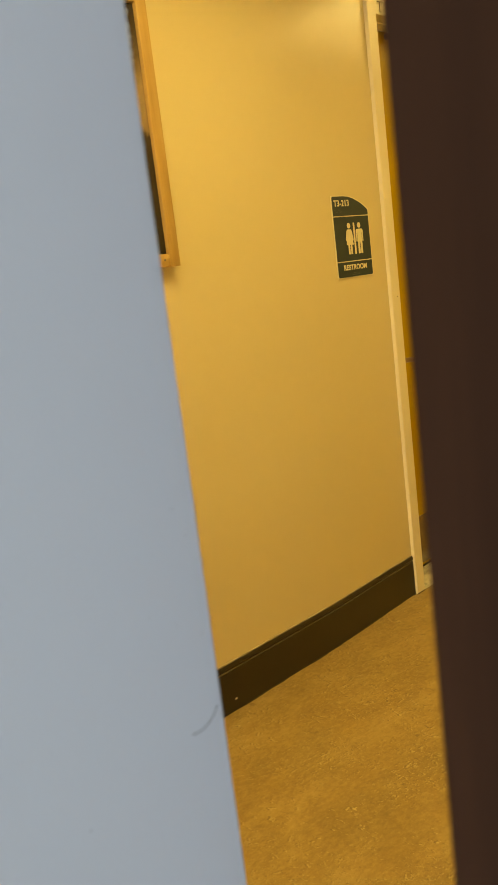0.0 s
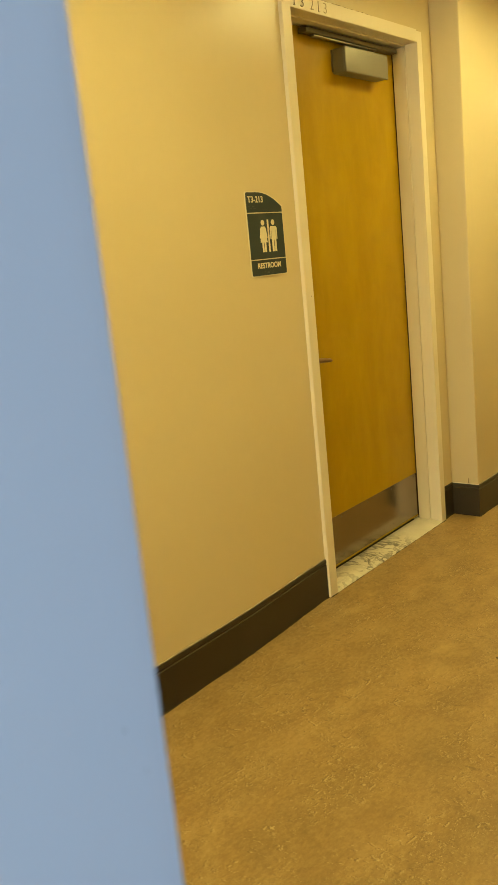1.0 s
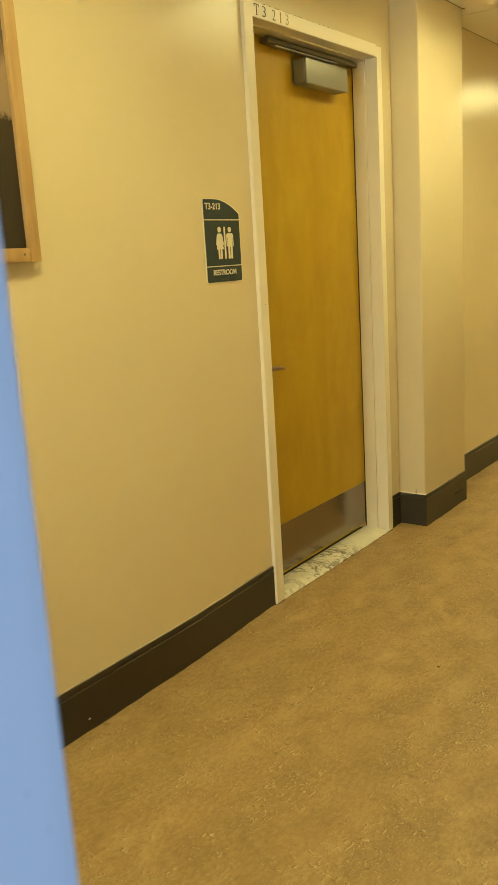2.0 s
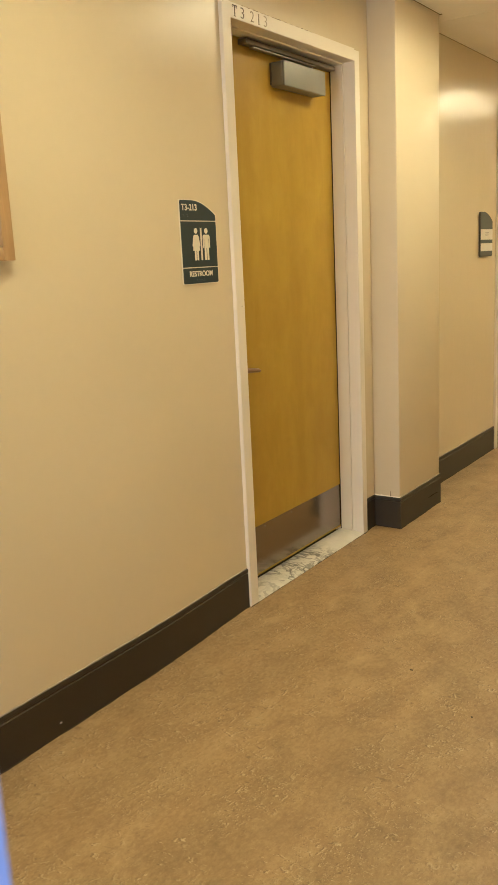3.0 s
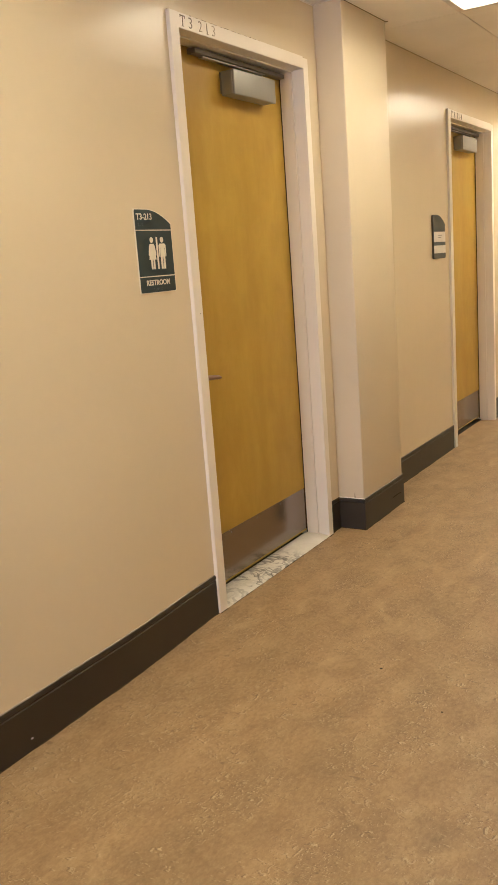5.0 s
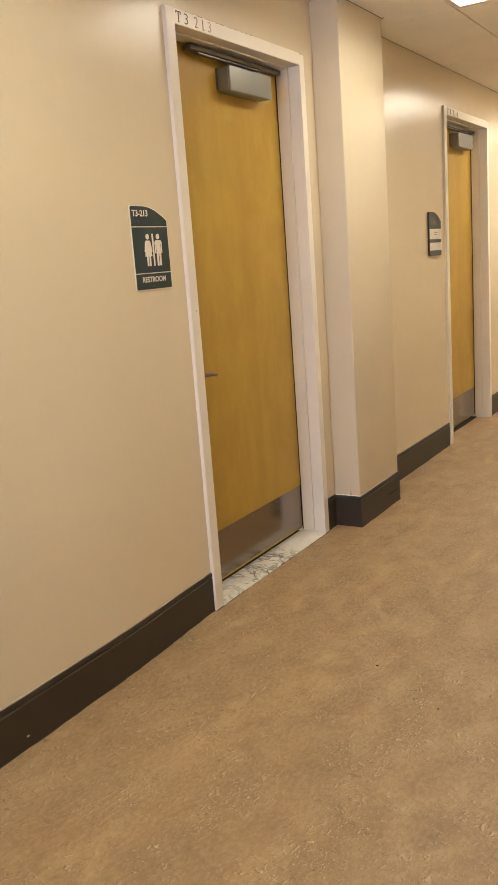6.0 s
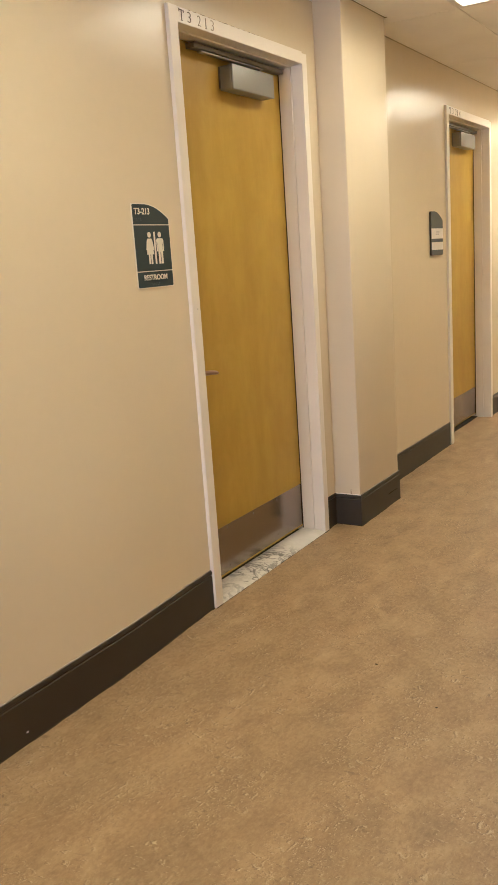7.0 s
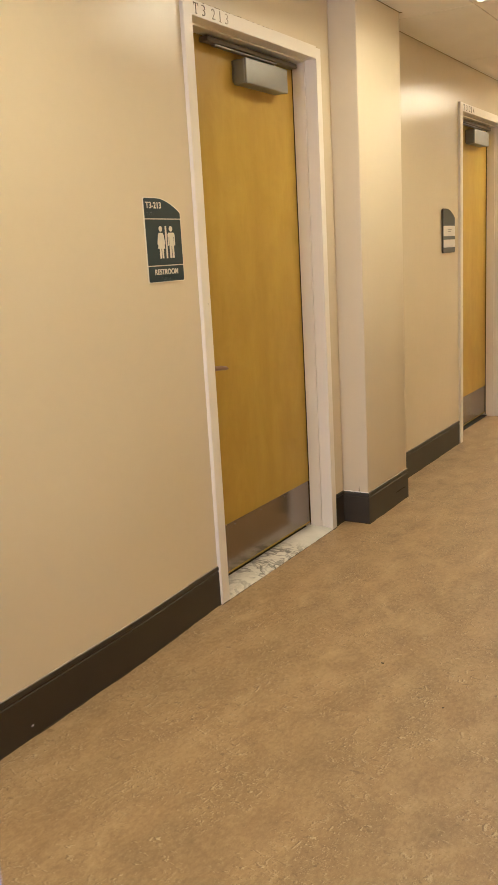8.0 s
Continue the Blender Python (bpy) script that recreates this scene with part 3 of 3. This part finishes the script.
# ---- signs ----
def sign_outline(y0, y1, z0, z1, inset=0.0, drop=0.047, r=0.006):
    """A plate with a top that curves down to one side."""
    y0, y1, z0, z1 = y0 + inset, y1 - inset, z0 + inset, z1 - inset
    pts = [(y0 + r, z0), (y1 - r, z0)]
    pts += [(y1 - r + r * math.sin(a), z0 + r - r * math.cos(a)) for a in [math.pi / 2 * k / 4 for k in range(1, 5)]]
    zr = z1 - drop
    pts.append((y1, zr - 0.004))
    flat = y0 + (y1 - y0) * 0.30
    for k in range(0, 13):
        s = k / 12
        yy = y1 - (y1 - flat) * s
        pts.append((yy, zr + drop * (1 - (1 - s) ** 2.0)))
    pts += [(y0 + r, z1)]
    pts += [(y0 + r - r * math.sin(a), z1 - r + r * math.cos(a)) for a in [math.pi / 2 * k / 4 for k in range(1, 5)]]
    pts += [(y0, z0 + r)]
    pts += [(y0 + r - r * math.cos(a), z0 + r - r * math.sin(a)) for a in [math.pi / 2 * k / 4 for k in range(1, 4)]]
    return pts


def plate(y0, y1, z0, z1, x0, x1, inset=0.0, drop=0.047, r=0.006):
    return prism([(x0, y, z) for y, z in sign_outline(y0, y1, z0, z1, inset, drop, r)], (x1 - x0, 0, 0))


def restroom_sign():
    y0, y1, z0, z1 = -0.303, -0.103, 1.246, 1.523
    s = empty("restroom_sign", (0, -0.203, z0), "dark slate plastic restroom sign with ivory symbols and letters", "sign")
    part("edge", plate(y0, y1, z0, z1, 0.0005, 0.0058), SIGN_EDGE, s)
    part("panel", plate(y0, y1, z0, z1, 0.0042, 0.0062, 0.0030), SIGN_BACK, s)
    for z in (1.452, 1.300):
        part("line", box((0.0055, y0 + 0.003, z), (0.0068, y1 - 0.003, z + 0.0032)), SIGN_EDGE, s)
    lettering("room_code", "T3-213", SIGN_WHITE, s, (0.0062, y0 + 0.011, 1.487), 0.021, 0.083, "", 0.0008, 0.022)
    lettering("word", "RESTROOM", SIGN_WHITE, s, (0.0062, y0 + 0.036, 1.272), 0.0185, 0.128, "", 0.0008, 0.024)
    for k in range(7):
        for j in range(2):
            if (k * 3 + j) % 4:
                p = (0.0062, y0 + 0.075 + k * 0.007, 1.256 + j * 0.005)
                part("braille_dot", cylinder(p, (p[0] + 0.0008, p[1], p[2]), 0.0015, 8, 0.0010), BRAILLE, s)
            if k < 6 and (k + j) % 3:
                p = (0.0062, y0 + 0.014 + k * 0.007, 1.469 + j * 0.005)
                part("braille_dot", cylinder(p, (p[0] + 0.0008, p[1], p[2]), 0.0015, 8, 0.0010), BRAILLE, s)
    x0, push = 0.0062, (0.0009, 0, 0)
    for cy, dress in ((-0.222, True), (-0.165, False)):
        bm = cylinder((x0, cy, 1.4215), (x0 + 0.0009, cy, 1.4215), 0.0092, 20)
        if dress:
            body = [(-0.010, 1.409), (0.010, 1.409), (0.015, 1.402), (0.021, 1.372), (0.0165, 1.370), (0.0115, 1.390), (0.0195, 1.357), (0.0105, 1.357), (0.0105, 1.325),
                    (0.002, 1.325), (0.002, 1.357), (-0.002, 1.357), (-0.002, 1.325), (-0.0105, 1.325), (-0.0105, 1.357), (-0.0195, 1.357), (-0.0115, 1.390), (-0.0165, 1.370),
                    (-0.021, 1.372), (-0.015, 1.402)]
        else:
            body = [(-0.014, 1.409), (0.014, 1.409), (0.0195, 1.403), (0.0195, 1.366), (0.0145, 1.366), (0.0145, 1.395), (0.012, 1.395), (0.012, 1.325), (0.002, 1.325),
                    (0.002, 1.364), (-0.002, 1.364), (-0.002, 1.325), (-0.012, 1.325), (-0.012, 1.395), (-0.0145, 1.395), (-0.0145, 1.366), (-0.0195, 1.366), (-0.0195, 1.403)]
        add_prism(bm, [(x0, cy + yy, zz) for yy, zz in body], push)
        part("symbol", bm, SIGN_WHITE, s, "", False)
    part("divider", box((x0, -0.1975, 1.325), (x0 + 0.0009, -0.1895, 1.431)), SIGN_WHITE, s)
    s.matrix_basis = Matrix.Translation((-0.0024, -0.203, z0))
    return s


def room_sign():
    y0, y1, z0, z1 = 2.590, 2.812, 1.265, 1.530
    s = empty("room_sign", (0, 2.70, z0), "dark grey plastic room sign with white paper inserts", "sign")
    part("edge", plate(y0, y1, z0, z1, 0.0005, 0.0118, 0.0, 0.055, 0.016), SIGN_RIM, s)
    part("panel", plate(y0, y1, z0, z1, 0.0102, 0.0124, 0.006, 0.055, 0.012), SIGN_GREY, s)
    ins = part("insert", box((0.0120, y0 + 0.005, 1.366), (0.0135, y1 - 0.004, 1.428)), PAPER, s, "white paper name insert")
    for z, a, b in ((1.404, 0.080, 0.150), (1.391, 0.080, 0.140)):
        part("bar", box((0.0135, y0 + a, z), (0.0138, y0 + b, z + 0.0045)), FAINT_INK, ins)
    part("insert", box((0.0120, y0 + 0.005, 1.298), (0.0135, y1 - 0.004, 1.345)), PAPER, s, "blank white paper insert")
    return s


restroom_sign()
room_sign()


# ---- framed picture on the wall ----
def picture_material():
    m, nt, b = material("dusky_landscape_print", rough=0.25)
    tc = nt.nodes.new("ShaderNodeTexCoord")
    sep = nt.nodes.new("ShaderNodeSeparateXYZ")
    nt.links.new(tc.outputs["Generated"], sep.inputs["Vector"])
    edge = nt.nodes.new("ShaderNodeMath")
    edge.operation = "MULTIPLY_ADD"
    nt.links.new(cloud(nt, 22, 5, 0.7), edge.inputs[0])
    edge.inputs[1].default_value = 0.16
    nt.links.new(sep.outputs["Z"], edge.inputs[2])
    c = ramp(nt, edge.outputs["Value"], [(0.0, (0.022, 0.018, 0.014)), (0.575, (0.040, 0.030, 0.022)), (0.600, (0.26, 0.19, 0.12)), (0.76, (0.30, 0.22, 0.14)),
                                         (0.90, (0.09, 0.065, 0.045)), (1.0, (0.05, 0.038, 0.028))])
    colour_in(nt, b, c)
    return m


def framed_picture():
    y1, z0, y0, z1 = -1.025, 1.347, -1.90, 2.06
    p = empty("framed_picture", (0, y1 - 0.4, z0), "framed dark landscape print in a pale oak frame", "picture")
    w, x0, x1 = 0.036, 0.008, 0.031
    for lo, hi in (((x0, y1 - w, z0), (x1, y1, z1)), ((x0, y0, z0), (x1, y0 + w, z1))):
        part("frame_side", box(lo, hi, 0.002, 2), OAK, p)
    for lo, hi in (((x0, y0 + w, z0), (x1, y1 - w, z0 + w - 0.001)), ((x0, y0 + w, z1 - w), (x1, y1 - w, z1))):
        part("frame_rail", box(lo, hi, 0.002, 2), OAK, p)
    part("print", box((0.012, y0 + w - 0.004, z0 + w - 0.012), (0.018, y1 - w + 0.004, z1 - w + 0.004)), picture_material(), p, "dark silhouette landscape print")
    part("backing", box((0.0005, y0 + 0.012, z0 + 0.012), (0.0095, y1 - 0.012, z1 - 0.012)), DARK_GAP, p)
    part("screw", cylinder((x1, y1 - 0.055, z0 + 0.019), (x1 + 0.001, y1 - 0.055, z0 + 0.019), 0.003, 10), DARK_STEEL, p)
    return p


framed_picture()


# ---- doorway of the room, beside the camera ----
def room_frame():
    f = empty("door_frame", (ROOM_X, JAMB_Y, 0), "pale painted steel frame of the room's doorway", "door frame", "structure")
    for s, y in ((-1, JAMB_Y), (1, HINGE_Y)):
        o = [(ROOM_X, y), (ROOM_X, y + s * 0.16), (ROOM_X - 0.003, y + s * 0.16), (ROOM_X - 0.003, y + s * 0.03), (FACE_E + 0.002, y + s * 0.029), (FACE_E + 0.002, y + s * 0.05),
             (FACE_E - 0.012, y + s * 0.05), (FACE_E - 0.012, y - s * 0.0), (ROOM_X - 0.095, y), (ROOM_X - 0.095, y - s * 0.013), (ROOM_X - 0.048, y - s * 0.013), (ROOM_X - 0.048, y)]
        bm = prism([(a, b, 0.0) for a, b in o], (0, 0, HEAD))
        bmesh.ops.bevel(bm, geom=[e for e in bm.edges if abs(e.verts[0].co.z - e.verts[1].co.z) > 1], offset=0.0020, segments=4, affect="EDGES")
        part("jamb", bm, JAMB, f, "pale jamb with a rounded edge and small scuffs")
    part("header", box((FACE_E - 0.012, JAMB_Y - 0.05, HEAD), (ROOM_X, HINGE_Y + 0.05, HEAD + 0.05), 0.002, 2), JAMB, f)
    return f


room_frame()

# the room's door stands ajar
LEAF_EDGE = Vector((1.7692, -2.4991))
PIVOT = Vector((1.6885, HINGE_Y - 0.004))


def ajar_door():
    d = empty("door_3", (PIVOT.x, PIVOT.y, 0), "dark stained wooden room door standing ajar", "door", "structure")
    way = (PIVOT - LEAF_EDGE).normalized()
    side = Vector((way.y, -way.x))
    q = [LEAF_EDGE, PIVOT, PIVOT + side * 0.044, LEAF_EDGE + side * 0.044]
    bm = prism([(p.x, p.y, 0.012) for p in q], (0, 0, HEAD - 0.016))
    bmesh.ops.bevel(bm, geom=list(bm.edges), offset=0.0005, segments=2, affect="EDGES")
    part("leaf", bm, DARK_WOOD, d)
    for z in (0.25, 1.05, 1.9):
        p = (PIVOT.x + side.x * 0.05, PIVOT.y + side.y * 0.05)
        part("hinge", cylinder((p[0], p[1], z - 0.055), (p[0], p[1], z + 0.055), 0.007, 14), STEEL, d)
    for out in (side * 0.044, side * 0.0):
        s = side if out.length > 0 else -side
        a = LEAF_EDGE + way * 0.065 + out
        h = part("door_handle", cylinder((a.x, a.y, 0.95), (a.x + s.x * 0.01, a.y + s.y * 0.01, 0.95), 0.026, 24), STEEL, d, "satin steel lever handle")
        b = a + s * 0.05
        part("spindle", cylinder((a.x, a.y, 0.95), (b.x, b.y, 0.95), 0.008, 14), STEEL, h)
        e = b + way * 0.11
        part("lever", cylinder((b.x - way.x * 0.01, b.y - way.y * 0.01, 0.95), (e.x, e.y, 0.95), 0.009, 14, 0.006), STEEL, h)
    return d


ajar_door()


# ---- small marks and litter ----
def blob(x, y, z, r, flat, seed, axis="z"):
    """A small flat uneven chip."""
    rng = random.Random(seed)
    pts = []
    for k in range(9):
        a, q = 2 * math.pi * k / 9, r * rng.uniform(0.55, 1.25)
        u, v = q * math.cos(a), q * math.sin(a) * 0.5
        pts.append((x + u, y + v, z) if axis == "z" else (x, y + u, z + v))
    return prism(pts, (0, 0, flat) if axis == "z" else (flat, 0, 0))


for k, (x, y, r) in enumerate(((0.756, -0.200, 0.0055), (1.020, -0.379, 0.004))):
    tagged(part("floor_litter", blob(x, y, 0.0002, r, 0.0016, k), DARK_GAP), "tiny dark crumb lying on the linoleum", "litter", "crumbs on the floor")
chip = tagged(part("paint_fleck", blob(0.0066 + bow(-1.0), -1.0375, 0.036, 0.0058, 0.0008, 11, "x"), CHIP), "tiny pale paint fleck stuck on the wall base", "paint fleck")
tagged(part("scuff_mark", prism([(0.1424, 1.44, 0.066), (0.1424, 1.48, 0.070), (0.1424, 1.56, 0.068), (0.1424, 1.585, 0.061), (0.1424, 1.53, 0.064), (0.1424, 1.47, 0.063)], (0.0004, 0, 0)), DARK_GAP), "short dark rubber scuff on the pilaster base", "scuff mark")


def caulk_line():
    """An uneven bead of old paint along the frame head."""
    rng = random.Random(5)
    bm = bmesh.new()
    last = None
    n = 70
    for k in range(n + 1):
        y = 0.0006 + (WIDTH - 0.0012) * k / n
        rough = 1.0 if 0.10 < y < 0.46 else 0.35
        h = 0.003 + rng.random() ** 2 * 0.008 * rough
        d = 0.001 + rng.random() * 0.004 * rough
        y += DOORS[0]
        ring = [bm.verts.new(p) for p in ((0.0, y, HEAD + 0.048), (d + 0.003, y, HEAD + 0.050), (d, y, HEAD + 0.050 + h * 0.6), (0.0, y, HEAD + 0.050 + h))]
        if last:
            for j in range(4):
                bm.faces.new((last[j], last[(j + 1) % 4], ring[(j + 1) % 4], ring[j]))
        last = ring
    return bm


structure("trim", caulk_line(), WALL, "lumpy old paint bead above the door frame", "trim")
structure("trim", box((PX - 0.002, PY1 + 0.001, CEILING - 0.003), (PX + 0.012, PY1 + 0.007, CEILING - 0.0005)), EDGE_DIRT, "dark open joint at the pilaster's ceiling corner", "trim")


def fibre(points, r):
    bm = bmesh.new()
    pts = [Vector(p) for p in points]
    for a, b in zip(pts, pts[1:]):
        add = cylinder(a, b, r, 6)
        tmp = bpy.data.meshes.new("tmp")
        add.to_mesh(tmp)
        add.free()
        bm.from_mesh(tmp)
        bpy.data.meshes.remove(tmp)
    return bm


FX = ROOM_X + 0.00012
tagged(part("lint_fibre", fibre([(FX, -2.4775, 1.1849), (FX, -2.4750, 1.1846), (FX, -2.4725, 1.1853), (FX, -2.4700, 1.1868), (FX, -2.4682, 1.1890)], 0.00009), INK),
       "fine grey lint fibre clinging to the door frame", "lint")
for k, (y, z, r) in enumerate(((-2.474, 1.246, 0.00022), (-2.471, 1.238, 0.0002), (-2.478, 1.216, 0.00018), (-2.4775, 1.1850, 0.0004), (-2.486, 1.221, 0.00018), (-2.512, 1.177, 0.0004),
                               (-2.470, 1.2105, 0.00018), (-2.492, 1.262, 0.0002))):
    tagged(part("dust_speck", blob(ROOM_X + 0.00005, y, z, r, 0.0001, 40 + k, "x"), DIRT), "tiny dark dust speck on the pale door frame", "dust", "specks on the door frame")


def paint_beads():
    """Small hardened drips of gloss paint along the rounded edge of the room's jamb."""
    rng = random.Random(3)
    bm = bmesh.new()
    z = 1.3535
    while z < 1.372:
        long = rng.uniform(0.0005, 0.0016)
        m = Matrix.Translation((ROOM_X - 0.0004, JAMB_Y - 0.0016 + rng.uniform(-0.0002, 0.0002), z)) @ Matrix.Diagonal((0.0005, 0.00045, long, 1))
        bmesh.ops.create_icosphere(bm, subdivisions=2, radius=1.0, matrix=m)
        z += long * 1.2 + rng.uniform(0.0004, 0.0022)
    return bm


structure("trim", paint_beads(), BEAD, "tiny glossy paint beads on the jamb's edge", "trim")


def base_bead(y0, y1, x0, seed):
    """A thin uneven line of dust and old paint on the top of the wall base."""
    rng = random.Random(seed)
    bm = bmesh.new()
    n = max(4, int((y1 - y0) / 0.03))
    last = None
    for k in range(n + 1):
        y = y0 + (y1 - y0) * k / n
        x = x0 + (bow(y) if x0 == 0.0 and y < 0 else 0.0)
        h, d = 0.0012 + 0.0032 * rng.random() ** 2, 0.0028 + 0.0026 * rng.random()
        ring = [bm.verts.new(p) for p in ((x, y, BASE_H - 0.0005), (x + d, y, BASE_H - 0.0003), (x + d * 0.6, y, BASE_H + h * 0.7), (x, y, BASE_H + h))]
        if last:
            for j in range(4):
                bm.faces.new((last[j], last[(j + 1) % 4], ring[(j + 1) % 4], ring[j]))
        last = ring
    return bm


DUST = plain("grey_tan_dust_line", (0.34, 0.28, 0.20), 0.8)
for k, (a, b, x) in enumerate(((-2.6, DOORS[0] - 0.001, 0.0), (PY0 + 0.005, PY1 - 0.005, PX), (PY1 + 0.01, DOORS[1] - 0.001, 0.0))):
    structure("trim", base_bead(a, b, x, 60 + k), DUST, "thin dusty bead along the top of the wall base", "trim")


def grime_line(points, seed, widest=0.005):
    """A thin uneven line of dark dirt in the joint between the floor and what stands on it."""
    rng = random.Random(seed)
    bm = bmesh.new()
    for (xa, ya), (xb, yb) in zip(points, points[1:]):
        a, b = Vector((xa, ya, 0)), Vector((xb, yb, 0))
        n = max(3, int((b - a).length / 0.018))
        way = (b - a).normalized()
        out = Vector((way.y, -way.x, 0))
        last, w = None, 0.003
        for k in range(n + 1):
            p = a + (b - a) * k / n
            w = min(widest, max(0.0012, w + rng.uniform(-0.0022, 0.0022)))
            ring = [bm.verts.new(p + out * o + Vector((0, 0, z))) for o, z in ((0.0, 0.0001), (w, 0.0001), (w * 0.5, 0.0009), (0.0, 0.0022))]
            if last:
                for j in range(4):
                    bm.faces.new((last[j], last[(j + 1) % 4], ring[(j + 1) % 4], ring[j]))
            last = ring
    return bm


def caulk_smear():
    """Old paint smeared along the base's top on the pilaster's near side, with two short drips."""
    rng = random.Random(9)
    bm = bmesh.new()
    last = None
    for k in range(13):
        x = 0.006 + (PX + 0.003 - 0.006) * k / 12
        h, d = 0.002 + 0.0035 * rng.random() ** 2, 0.003 + 0.0025 * rng.random()
        ring = [bm.verts.new(p) for p in ((x, PY0, BASE_H - 0.0005), (x, PY0 - d, BASE_H - 0.0003), (x, PY0 - d * 0.6, BASE_H + h * 0.7), (x, PY0, BASE_H + h))]
        if last:
            for j in range(4):
                bm.faces.new((last[j], last[(j + 1) % 4], ring[(j + 1) % 4], ring[j]))
        last = ring
    return bm


structure("trim", caulk_smear(), FRAME, "smeared cream caulk on the pilaster's wall base", "trim")
structure("trim", prism([(0.085, PY0, BASE_H + 0.004), (0.088, PY0, BASE_H + 0.002), (0.0905, PY0, BASE_H + 0.004), (0.0885, PY0, BASE_H + 0.028), (0.0872, PY0, BASE_H + 0.028)], (0, -0.0006, 0)), EDGE_DIRT,
          "short dark crack in the pilaster's paint above the base", "trim")

GRIME = plain("dark_brown_floor_dirt", (0.035, 0.024, 0.013), 0.85)
for k, run in enumerate(([(0.0066 + x, y) for x, y in BOWED[1:]] + [(0.0066, DOORS[0] - 0.002)],
                         [(0.0152, DOORS[0]), (0.0152, DOORS[0] + 0.05)], [(0.0142, DOORS[0] + 0.05), (0.0142, DOORS[0] + WIDTH - 0.05)],
                         [(0.0152, DOORS[0] + WIDTH - 0.05), (0.0152, DOORS[0] + WIDTH)], [(0.0066, DOORS[0] + WIDTH), (0.0066, PY0 - 0.008)],
                         [(0.0066, PY0 - 0.0067), (PX + 0.007, PY0 - 0.0067)], [(PX + 0.0067, PY0 - 0.007), (PX + 0.0067, PY1 + 0.007)],
                         [(0.0066, PY1 + 0.01), (0.0066, DOORS[1])])):
    structure("trim", grime_line(run, 80 + k, 0.0022 if k == 2 else 0.013 if k in (4, 5) else 0.0045), GRIME, "thin dark dirt line where the linoleum meets the base", "trim")


def chipped_edge():
    """A broken dark line where old paint has cracked along the frame head's upper edge."""
    rng = random.Random(21)
    bm = bmesh.new()
    y = DOORS[0] + 0.115
    while y < DOORS[0] + 0.62:
        long = rng.uniform(0.010, 0.045)
        h = rng.uniform(0.0008, 0.0030)
        add_prism(bm, [(0.0146, y, HEAD + 0.0485), (0.0146, y + long, HEAD + 0.0485), (0.0146, y + long * 0.8, HEAD + 0.0485 + h), (0.0146, y + long * 0.3, HEAD + 0.0485 + h * 0.6)], (0.0009, 0, 0))
        y += long + rng.uniform(0.0, 0.022)
    return bm


structure("trim", chipped_edge(), EDGE_DIRT, "dark cracked paint line along the frame head", "trim", False)
